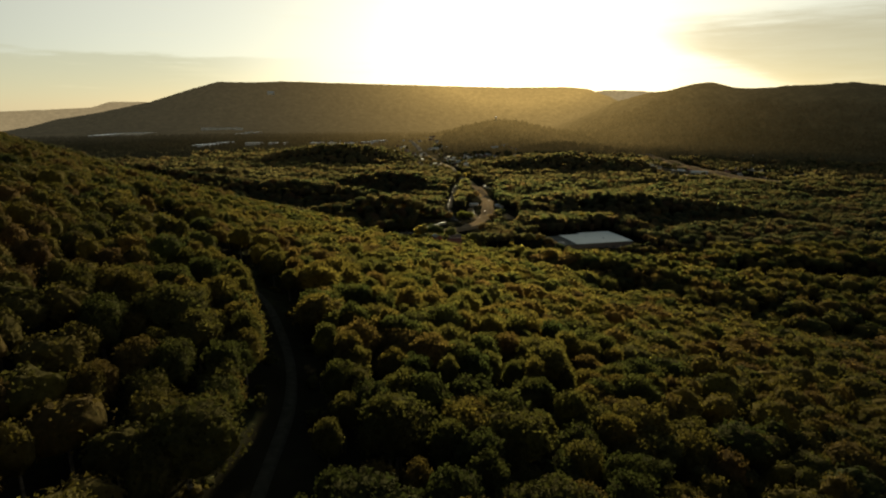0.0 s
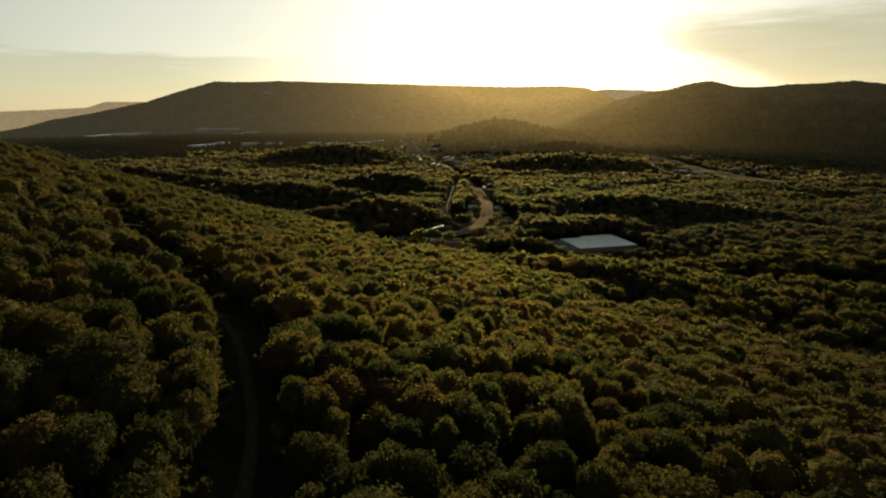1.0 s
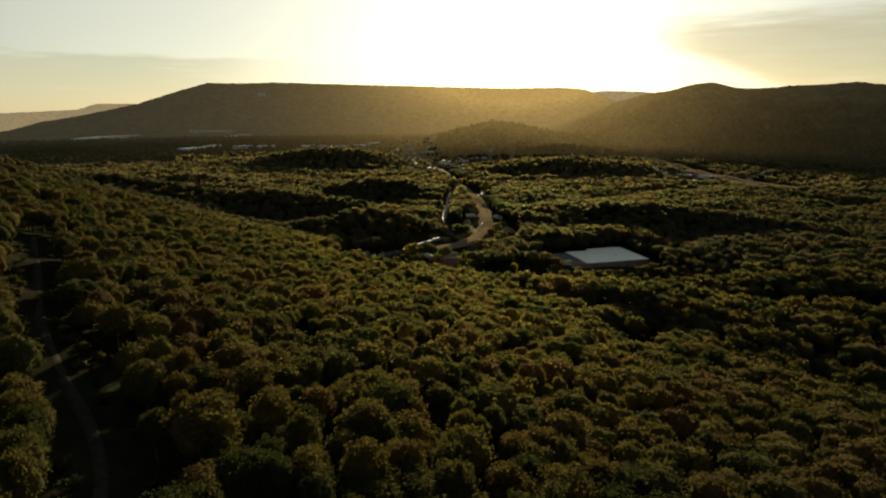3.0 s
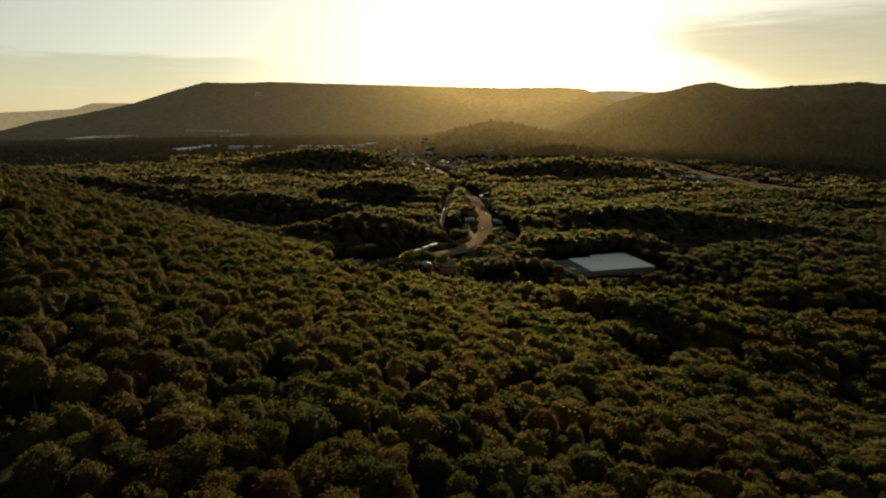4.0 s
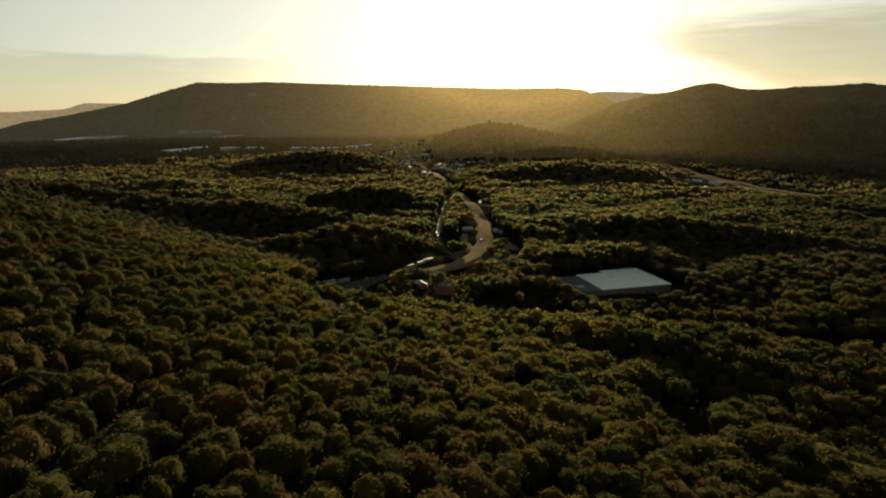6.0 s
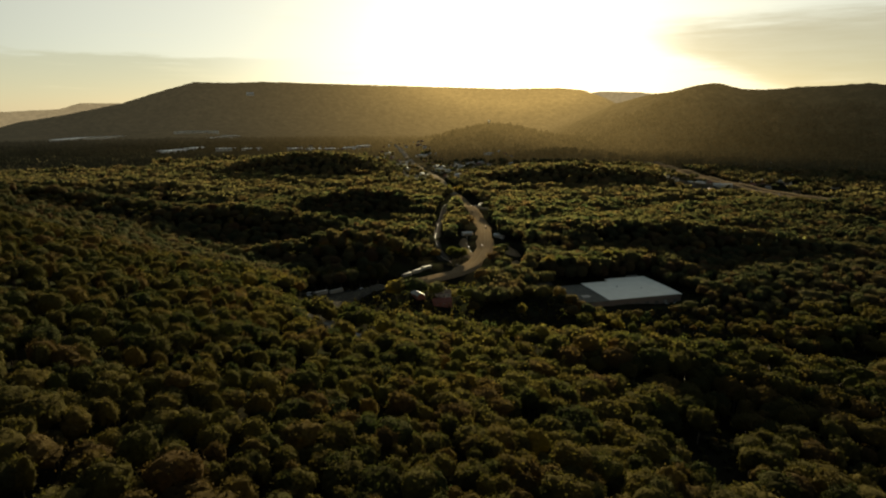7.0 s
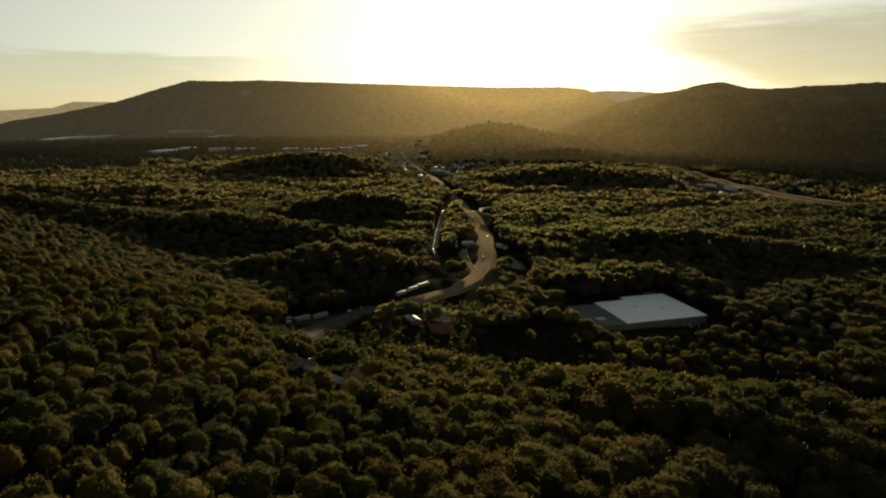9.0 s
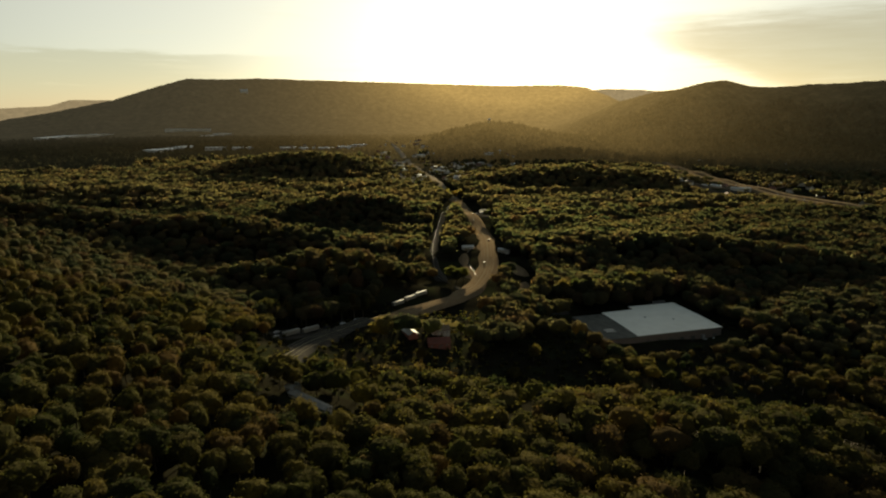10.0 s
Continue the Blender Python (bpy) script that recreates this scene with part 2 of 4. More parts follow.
GRASS = material("mown_grass", lambda k: principled(k, k.ramp(k.noise(where(k), 0.3, 5.0), ((0.3, (0.05, 0.05, 0.014)), (0.7, (0.12, 0.09, 0.03)))), 1.0, 0, 0.0,
                                                    bump=k.noise(where(k), 3.0), dist=0.1))
MARKING = material("road_paint", lambda k: principled(k, k.ramp(k.noise(where(k), 2.0), ((0.3, (0.18, 0.16, 0.10)), (0.7, (0.34, 0.31, 0.22)))), 0.9, 0, 0.0))


def plain(name, a, b, rough=0.6, metal=0.0, scale=0.4, spec=0.4):
    return material(name, lambda k: principled(k, k.ramp(k.noise(where(k), scale, 5.0), ((0.3, a), (0.7, b))), rough, metal, spec))


ROOF_WHITE = plain("white_membrane_roof", (0.74, 0.73, 0.66), (0.82, 0.81, 0.74), 0.8, 0.0, 0.12, 0.15)
ROOF_GREY = plain("grey_gravel_roof", (0.080, 0.080, 0.072), (0.130, 0.128, 0.114), 0.9, 0.0, 0.2, 0.05)
ROOF_METAL = plain("bright_metal_roof", (0.42, 0.42, 0.41), (0.56, 0.56, 0.54), 0.75, 0.0, 0.3, 0.12)
ROOF_GLARE = plain("bare_sheet_metal_roof", (0.60, 0.59, 0.56), (0.72, 0.71, 0.68), 0.42, 0.5, 0.02)
ROOF_TILE = plain("brown_shingles", (0.08, 0.06, 0.05), (0.16, 0.12, 0.10), 0.85, 0.0, 0.8)
ROOF_RED = plain("red_sheet_roof", (0.12, 0.045, 0.035), (0.19, 0.07, 0.05), 0.85, 0.0, 0.6)
WALL_BRICK = plain("dark_brick_wall", (0.13, 0.10, 0.08), (0.22, 0.17, 0.14), 0.85, 0.0, 1.2)
WALL_PALE = plain("pale_siding", (0.45, 0.43, 0.38), (0.62, 0.59, 0.53), 0.7, 0.0, 0.8)
WALL_RED = plain("red_painted_wall", (0.22, 0.07, 0.05), (0.32, 0.12, 0.08), 0.75, 0.0, 0.8)
TRAILER_SIDE = plain("dirty_trailer_side", (0.16, 0.155, 0.14), (0.26, 0.25, 0.23), 0.7, 0.0, 0.8)
STEEL = plain("galvanised_steel", (0.30, 0.29, 0.27), (0.40, 0.39, 0.36), 0.5, 0.6, 1.0)
RUBBER = plain("tyre_rubber", (0.02, 0.02, 0.02), (0.04, 0.04, 0.04), 0.85)
GLASS = plain("dark_window_glass", (0.02, 0.025, 0.03), (0.05, 0.055, 0.06), 0.45, 0.0, 0.5, 0.12)
PAINTS = {c: plain(c + "_car_paint", a, b, 0.6, 0.0, 0.6, 0.1) for c, a, b in (("white", (0.66, 0.66, 0.64), (0.76, 0.76, 0.74)), ("dark", (0.03, 0.03, 0.035), (0.05, 0.05, 0.055)),
                                                                      ("silver", (0.36, 0.37, 0.38), (0.46, 0.47, 0.48)), ("red", (0.30, 0.03, 0.02), (0.38, 0.05, 0.04)))}


# ---- plan: the lie of the land ----
def soft(v, k):
    return k * np.logaddexp(0.0, v / k)


def bell(x, y, cx, cy, rx, ry, turn=0.0):
    c, s = math.cos(radians(turn)), math.sin(radians(turn))
    u, v = (x - cx) * c + (y - cy) * s, (y - cy) * c - (x - cx) * s
    return np.exp(-(u / rx) ** 2 - (v / ry) ** 2)


def step(v, a, b):
    t = np.clip((v - a) / (b - a), 0, 1)
    return t * t * (3 - 2 * t)


def waves(x, y, size, seed):
    """Smooth uneven relief of about -1 to 1."""
    rng, out = np.random.default_rng(seed), 0.0
    for _ in range(9):
        a, f, p = rng.uniform(0, 6.28), rng.uniform(0.6, 1.9) / size, rng.uniform(0, 6.28)
        out = out + np.sin((x * math.cos(a) + y * math.sin(a)) * f * 6.28 + p)
    return out / 4.5


# hills of the valley: middle x, y, half widths, height, turn
HILLS = ((-330, 1850, 190, 105, 42, 0), (350, 1610, 210, 85, 33, -12), (-90, 1195, 150, 60, 24, -6), (-270, 930, 200, 48, 38, 4), (285, 935, 170, 34, 18, -20),
         (245, 2560, 260, 260, 88, 0), (430, 2120, 150, 90, 26, 20), (-20, 690, 60, 50, 12, 0), (170, 545, 90, 30, 8, 0), (700, 1180, 220, 60, 10, 0), (-650, 1350, 220, 80, 24, 0), (-74, 797, 64, 38, 32, 0), (235, 385, 75, 45, -12, -35), (150, 522, 85, 26, 9, -20))
# ridges running down the eastern mountain
SPURS = ((936, 2797, 400, 75, 42, 28), (1290, 2560, 330, 80, 30, 42), (700, 2560, 260, 70, 22, 24))
MESA = ((-44, 20), (-36.3, 34), (-34.5, 58), (-32.6, 103), (-30.2, 133), (-25.7, 211), (-22.7, 289), (-20.2, 347), (-17.1, 347), (-14.6, 356), (-4.4, 338), (6.1, 318),
        (11.3, 320), (13.3, 307), (15.3, 249), (17.4, 171), (22, 60))
EAST = ((5, 20), (9.4, 46), (12.4, 110), (14.4, 165), (15.8, 204), (18.7, 248), (21.0, 263), (23.7, 282), (25.5, 265), (28.4, 263), (31.2, 275), (33.8, 284), (35.8, 269), (44, 240))
RIM = ((-50, 120), (-36.1, 150), (-33.2, 160), (-30.1, 175), (-28.7, 214), (-25.9, 215), (-23.3, 171), (-10, 200), (11.3, 266), (14.8, 306), (17.7, 300), (25.6, 238), (50, 200))


# wooded ravines of the valley foot
RAVINES = (((60, 628), (127, 614), (201, 603), (240, 578), (300, 568), (420, 560)), ((116, 440), (122, 392), (137, 358), (165, 330)))
RAVINE_GAPS = (16, 11)


def beside_line(x, y, points):
    """How far points of the plan lie from a line of straight runs."""
    out = np.full(np.shape(x), 1e9)
    for (ax, ay), (bx, by) in zip(points, points[1:]):
        t = np.clip(((x - ax) * (bx - ax) + (y - ay) * (by - ay)) / ((bx - ax) ** 2 + (by - ay) ** 2), 0, 1)
        out = np.minimum(out, np.hypot(x - ax - t * (bx - ax), y - ay - t * (by - ay)))
    return out


def land(x, y):
    x, y = np.asarray(x, float), np.asarray(y, float)
    xe = -600 + soft(x + 600, 60)
    X, Y = xe / 200, (110 + soft(y - 110, 30) - 300) / 200
    spur = soft(73.1 - 49.8 * X - 37.6 * Y + 3.57 * X * X + 2.29 * X * Y - 2.43 * Y * Y, 12)
    spur = spur * (1 - step(X, 2.2, 4.0)) * (1 - step(y, 1300, 1700))
    z = 6 + 170 - soft(170 - spur, 15) + 22 * step(y, 1700, 3000)
    z = z - 6 * bell(x, y, 185, 742, 95, 70) + 6 * bell(x, y, 60, 950, 60, 260)
    for cx, cy, rx, ry, h, turn in HILLS:
        z = z + h * bell(x, y, cx, cy, rx, ry, turn)
    for points, gap in zip(RAVINES, RAVINE_GAPS):
        z = z - 0.6 * gap * np.exp(-(beside_line(x, y, points) / (gap + 5)) ** 2)
    r, az = np.hypot(x, y), np.degrees(np.arctan2(x, y))
    rough = 1 + 0.10 * waves(x, y, 420, 3) + 0.05 * waves(x, y, 150, 4)
    ahead = 1 - step(np.abs(az), 50, 70)
    for crest, foot, ridge in ((MESA, 3350, 4450), (EAST, 2330, 3250), (RIM, 4350, 4850)):
        top = np.interp(az, [a for a, _ in crest], [h for _, h in crest]) - 28
        t = np.clip((r - foot) / (ridge - foot), 0, 1)
        face = (0.55 * t ** 1.3 + 0.45 * step(t, 0.45, 1.0)) * (1 - (1 - rough) * 4 * t * (1 - t))
        z = np.maximum(z, (28 + np.maximum(top, 0)) * face * ahead)
    for cx, cy, rx, ry, h, turn in SPURS:
        z = z + h * bell(x, y, cx, cy, rx, ry, turn)
    folds = np.sin((y + 0.22 * x) / 29.0 + 4.0 * waves(x, y, 380, 8)) * (0.5 + 0.7 * waves(x, y, 260, 9))
    road_side = bell(x, y, 50, 950, 45, 420) + bell(x, y, -30, 690, 90, 60) + bell(x, y, 185, 742, 90, 60)
    z = z + 5.2 * folds * step(y, 420, 800) * (1 - step(y, 2400, 2800)) * (1 - np.clip(road_side, 0, 1))
    return z + 1.6 * waves(x, y, 90, 5) * step(r, 60, 300)


def land_at(x, y):
    return float(land(np.array([x]), np.array([y]))[0])


# long halls of the far valley: x, y, length, width, height, turn
HALLS = ((-1757, 3142, 246, 60, 8, 91), (-1695, 3368, 242, 32, 8, 58), (-1288, 3518, 228, 36, 7, 10), (-1125, 3350, 110, 46, 7, 65), (-1085, 3450, 100, 46, 7, 65), (-975, 2490, 120, 60, 7, 66), (-930, 2590, 90, 50, 7, 66),
         (-790, 2522, 80, 30, 6, 16), (-700, 2548, 80, 30, 6, 16), (-530, 2540, 56, 36, 6, 13), (-462, 2556, 56, 36, 6, 13), (-395, 2571, 56, 36, 6, 13), (-330, 2612, 60, 36, 6, 39), (-275, 2660, 60, 36, 6, 39))


# ---- building helpers ----
def mesh_object(name, verts, faces, mat, parent=None, label="", smooth=False):
    me = bpy.data.meshes.new(name)
    me.from_pydata([tuple(v) for v in verts], [], [tuple(f) for f in faces])
    me.materials.append(mat)
    if smooth:
        me.polygons.foreach_set("use_smooth", [True] * len(me.polygons))
    me.update()
    ob = new(name, me)
    ob.parent = parent
    if label:
        ob["label"] = label
    return ob


def part(name, bm, mat, parent, label=""):
    """Links a bmesh as one mesh object under a thing or a part."""
    me = bpy.data.meshes.new(name)
    bm.to_mesh(me)
    bm.free()
    me.materials.append(mat)
    ob = new(name, me)
    ob.parent = parent
    if label:
        ob["label"] = label
    return ob


def big_mesh(name, verts, tris, mat, tints=None):
    """A mesh from whole arrays of corners and triangles."""
    me = bpy.data.meshes.new(name)
    me.vertices.add(len(verts))
    me.vertices.foreach_set("co", np.ascontiguousarray(verts, np.float32).ravel())
    me.loops.add(tris.size)
    me.loops.foreach_set("vertex_index", np.ascontiguousarray(tris, np.int32).ravel())
    me.polygons.add(len(tris))
    me.polygons.foreach_set("loop_start", np.arange(0, tris.size, 3, dtype=np.int32))
    me.update(calc_edges=True)
    if tints is not None:
        me.attributes.new("tint", "FLOAT", "POINT").data.foreach_set("value", np.ascontiguousarray(tints, np.float32))
    me.materials.append(mat)
    return new(name, me)


def block(bm, x0, x1, y0, y1, z0, z1, bevel=0.0):
    made = bmesh.ops.create_cube(bm, size=1.0, matrix=Matrix.LocRotScale(((x0 + x1) / 2, (y0 + y1) / 2, (z0 + z1) / 2), None, (x1 - x0, y1 - y0, z1 - z0)))
    if bevel:
        bmesh.ops.bevel(bm, geom=list({e for v in made["verts"] for e in v.link_edges}), offset=bevel, segments=1, affect="EDGES")
    return bm


def boxed(name, sizes, mat, parent, label="", bevel=0.0):
    return part(name, block(bmesh.new(), *sizes, bevel), mat, parent, label)


def thing(name, m, label, category, group="", kind=""):
    ob = new(name)
    ob.matrix_world = m
    return tagged(ob, label, category, group, kind)


def at(x, y, turn=0.0, lift=0.0):
    return pose(x, y, land_at(x, y) + lift, 0, 0, turn)


def spline(points, gap):
    """Even points along a smooth curve through the given ones."""
    p = np.array([points[0], *points, points[-1]], float)
    out = []
    for a, b, c, d in zip(p, p[1:], p[2:], p[3:]):
        for t in np.linspace(0, 1, 24, endpoint=False):
            out.append(0.5 * (2 * b + (c - a) * t + (2 * a - 5 * b + 4 * c - d) * t * t + (3 * b - a - 3 * c + d) * t ** 3))
    out = np.array([*out, p[-1]])
    s = np.r_[0, np.cumsum(np.hypot(*np.diff(out, axis=0).T))]
    m = np.linspace(0, s[-1], max(3, int(s[-1] / gap)))
    return np.c_[np.interp(m, s, out[:, 0]), np.interp(m, s, out[:, 1])]


def course(points, gap, lift):
    """A road's middle line on the land, its height evened out, and its sideways direction."""
    c = spline(points, gap)
    z = land(c[:, 0], c[:, 1])
    pad = np.r_[[z[0]] * 6, z, [z[-1]] * 6]
    z = np.convolve(pad, np.ones(13) / 13, "valid") + lift
    d = np.gradient(c, axis=0)
    d /= np.hypot(*d.T)[:, None]
    return c, z, np.c_[d[:, 1], -d[:, 0]]


def ribbon(name, line, profile, mat, parent=None, label=""):
    """A strip with the given cross-section (sideways, up) along a course."""
    c, z, s = line
    verts, faces, n = [], [], len(profile)
    for (x, y), h, (sx, sy) in zip(c, z, s):
        verts += [(x + sx * o, y + sy * o, h + u) for o, u in profile]
    for i in range(len(c) - 1):
        for j in range(n - 1):
            a = i * n + j
            faces.append((a, a + 1, a + 1 + n, a + n))
    return mesh_object(name, verts, faces, mat, parent, label, True)


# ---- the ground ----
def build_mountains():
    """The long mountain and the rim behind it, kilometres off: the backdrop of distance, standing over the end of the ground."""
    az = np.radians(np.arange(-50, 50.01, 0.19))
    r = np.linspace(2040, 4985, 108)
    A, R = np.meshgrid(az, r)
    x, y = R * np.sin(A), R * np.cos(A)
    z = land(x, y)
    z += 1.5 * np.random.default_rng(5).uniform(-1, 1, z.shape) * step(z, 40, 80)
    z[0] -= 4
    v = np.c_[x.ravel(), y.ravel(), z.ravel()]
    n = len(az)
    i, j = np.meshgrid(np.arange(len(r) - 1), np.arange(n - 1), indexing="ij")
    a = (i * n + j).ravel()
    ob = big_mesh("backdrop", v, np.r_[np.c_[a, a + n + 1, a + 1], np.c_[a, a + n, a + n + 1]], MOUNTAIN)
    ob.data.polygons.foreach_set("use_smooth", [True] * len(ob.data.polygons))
    return tagged(ob, "long flat-topped mountain with golden evening haze painted on as glow", "mountain", kind="structure")


def build_ground():
    az = np.radians(np.r_[np.arange(-46, 46.01, 0.36), np.arange(52, 311, 6.0)])
    r = np.r_[np.arange(8, 120, 8), np.arange(120, 1000, 11), np.geomspace(1000, 3000, 60), np.linspace(3030, 4975, 56)]
    A, R = np.meshgrid(az, r)
    x, y = R * np.sin(A), R * np.cos(A)
    z = land(x, y) - 14 * step(R, 2045, 2130) * (np.abs(A) < radians(49))
    v = np.c_[x.ravel(), y.ravel(), z.ravel()]
    v = np.r_[v, [[0, 0, land_at(0, 0)]]]
    n = len(az)
    i, j = np.meshgrid(np.arange(len(r) - 1), np.arange(n), indexing="ij")
    a, b = i * n + j, i * n + (j + 1) % n
    t = np.r_[np.c_[a.ravel(), b.ravel(), (b + n).ravel()], np.c_[a.ravel(), (b + n).ravel(), (a + n).ravel()]]
    hub = len(v) - 1
    t = np.r_[t, np.c_[np.arange(n), np.full(n, hub), (np.arange(n) + 1) % n]]
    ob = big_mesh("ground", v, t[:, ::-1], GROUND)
    ob.data.polygons.foreach_set("use_smooth", [True] * len(t))
    return tagged(ob, "wooded valley floor rising to long dark mountain ridges", "ground", kind="structure")


build_ground()
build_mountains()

# ---- roads ----
HIGHWAY = ((51, 1420), (64, 1300), (70, 1171), (77, 1048), (74, 968), (68, 908), (60, 866), (47, 826), (23, 787), (0, 762), (-21, 733), (-40, 701))
LOWER_HIGHWAY = ((-37, 706), (-40, 701), (-58, 673), (-72, 645), (-79, 613), (-82, 586))
TOWN_ROAD = ((51, 1420), (42, 1500), (20, 1660), (-4, 1827), (-45, 2020), (-110, 2416), (-155, 2720), (-200, 3000))
SIDE_ROAD = ((58, 1372), (40, 1320), (31, 1232), (19, 1115), (13, 1024), (11, 949), (15, 888), (23, 846), (36, 815))
RAMP = ((57, 985), (47, 955), (44, 911), (49, 874), (53, 846))
LOW_ROAD = ((90, 935), (101, 898), (99, 856), (92, 815))
FAR_HIGHWAY = ((700, 2080), (692, 1960), (689, 1850), (690, 1700), (695, 1531), (708, 1412), (728, 1302), (775, 1200), (880, 1110))
TRACK = ((-22, 30), (-25, 55), (-27, 76), (-29, 100), (-34, 121), (-42, 143), (-53, 167), (-66, 186), (-83, 205), (-110, 240), (-145, 292), (-185, 350))


def road(name, points, half, lift, mat, label, marks=True, gap=5.0, bank=5.0):
    line = course(points, gap, lift)
    top = ribbon(name, line, ((-half - bank, -lift - 1.5), (-half - 0.6, -0.25), (-half, 0.0), (-half / 2, 0.06), (0, 0.1), (half / 2, 0.06), (half, 0.0), (half + 0.6, -0.25), (half + bank, -lift - 1.5)), mat)
    tagged(top, label, "road", kind="structure")
    if marks:
        for o in (-half * 0.93, -half / 2, -0.22, 0.22, half / 2, half * 0.93):
            up = 0.13 - 0.1 * abs(o) / half
            ribbon("road_marking", line, ((o - 0.11, up), (o + 0.11, up)), MARKING, top, "worn painted road line")
    return line


LINE_HIGHWAY = road("road_highway", HIGHWAY, 7.6, 1.2, ASPHALT, "asphalt highway curving down through the wooded valley, sunlit gold put into its colour")
LINE_LOWER = road("road_lower_highway", LOWER_HIGHWAY, 7.6, 1.19, TARMAC, "lower stretch of the highway, its shade put into dark tarmac")
LINE_TOWN = road("road_town", TOWN_ROAD, 6.0, 1.0, PALE_ROAD, "straight asphalt main road running out through the town, brightened in its colour")
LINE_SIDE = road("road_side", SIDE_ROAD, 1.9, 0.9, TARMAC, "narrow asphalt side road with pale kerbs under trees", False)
LINE_RAMP = road("road_ramp", RAMP, 2.6, 0.9, ASPHALT, "short curved slip road joining the highway", False)
LINE_LOW = road("road_low", LOW_ROAD, 3.4, 0.5, ASPHALT, "dim narrow lane running down beside the warehouse woods", False)
LINE_FAR = road("road_far_near_lane", [(x - 15, y) for x, y in FAR_HIGHWAY], 6.5, 5.0, ASPHALT, "one carriageway of the divided highway crossing the far valley floor")
LINE_FAR_EAST = road("road_far_east_lane", [(x + 15, y) for x, y in FAR_HIGHWAY], 6.5, 5.0, ASPHALT, "other carriageway of the divided highway beyond its grassy median")
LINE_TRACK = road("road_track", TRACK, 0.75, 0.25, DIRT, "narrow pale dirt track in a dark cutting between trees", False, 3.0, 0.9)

# ---- trees ----
def ico(sub):
    bm = bmesh.new()
    bmesh.ops.create_icosphere(bm, subdivisions=sub, radius=1.0)
    bm.verts.index_update()
    v = np.array([p.co[:] for p in bm.verts])
    f = np.array([[p.index for p in q.verts] for q in bm.faces])
    bm.free()
    return v, f


BALLS = {s: ico(s) for s in (1, 2, 3, 4)}


def crown_shape(seed, puffs, cards, card, sub=2, deep=0.24):
    """A crown of unit half width, its foot near z = -0.7 and its top near z = 1: a broad dome swelling into rounded puffs, wrapped in small leaf clumps."""
    rng = np.random.default_rng(seed)
    i = np.arange(puffs) + 0.5
    up, a = np.clip(1 - 1.5 * i / puffs + rng.uniform(-0.10, 0.10, puffs), -0.6, 0.99), 2.4 * i + rng.uniform(-0.5, 0.5, puffs) + rng.uniform(0, 6.28)
    flat = np.sqrt(1 - up * up)
    mids = np.c_[flat * np.cos(a), flat * np.sin(a), up]
    tall, reach = rng.uniform(0.25, 1.0, puffs), 1.35 * math.sqrt(3.0 / puffs) * rng.uniform(0.7, 1.15, puffs)
    lean, lopside = rng.uniform(0, 6.28), rng.uniform(0.04, 0.22)
    broad = rng.uniform(0.80, 1.0)

    def surface(d):
        ang = np.arccos(np.clip(d @ mids.T, -1, 1))
        swell = (tall * np.sqrt(np.clip(1 - (ang / reach) ** 2, 0, 1))).max(1)
        r = (1.0 - deep + deep * swell) * (1 + lopside * (d[:, 0] * math.cos(lean) + d[:, 1] * math.sin(lean)))
        out = d * r[:, None]
        out[:, 1] *= broad
        out[:, 2] = np.where(out[:, 2] > 0, 0.98 * np.abs(out[:, 2]) ** 0.82, 0.72 * out[:, 2])
        return out
    bv, bf = BALLS[sub]
    V, F = [surface(bv) * (0.88 + 0.065 * rng.standard_normal(len(bv)))[:, None]], [bf]
    if cards:
        d = rng.standard_normal((cards, 3))
        d[:, 2] += 0.55
        d /= np.linalg.norm(d, axis=1)[:, None]
        centre = surface(d) * rng.uniform(0.86, 1.09, cards)[:, None]
        nrm = d + 0.65 * rng.standard_normal((cards, 3))
        nrm /= np.linalg.norm(nrm, axis=1)[:, None]
        t = np.cross(nrm, rng.standard_normal((cards, 3)))
        t /= np.linalg.norm(t, axis=1)[:, None]
        b = np.cross(nrm, t)
        size = card * rng.uniform(0.55, 1.45, cards)[:, None]
        tri = np.stack((centre + t * size, centre - t * size * 0.6 + b * size * 0.8, centre - t * size * 0.5 - b * size * 0.9), 1)
        V.append(tri.reshape(-1, 3))
        F.append(np.arange(cards * 3).reshape(-1, 3) + len(bv))
    return np.concatenate(V), np.concatenate(F)


def distance_to(line, x, y):
    c = line[0]
    out = np.full(len(x), 1e9)
    for k in range(0, len(x), 4000):
        dx, dy = x[k:k + 4000, None] - c[None, :, 0], y[k:k + 4000, None] - c[None, :, 1]
        out[k:k + 4000] = np.sqrt((dx * dx + dy * dy).min(1))
    return out


# open ground: middle x, y and half widths
CLEARINGS = ((180, 727, 76, 47), (4, 706, 46, 30), (24, 632, 78, 40), (98, 640, 24, 62), (-82, 672, 26, 16), (-14, 768, 24, 16), (20, 730, 24, 18), (33, 868, 20, 52), (-46, 529, 25, 27), (90, 1230, 22, 60), (590, 1530, 60, 90), (112, 780, 18, 14),
             (700, 1360, 25, 60), (415, 925, 40, 12), (-48, 630, 30, 44), (-30, 622, 44, 42), (66, 632, 50, 44))


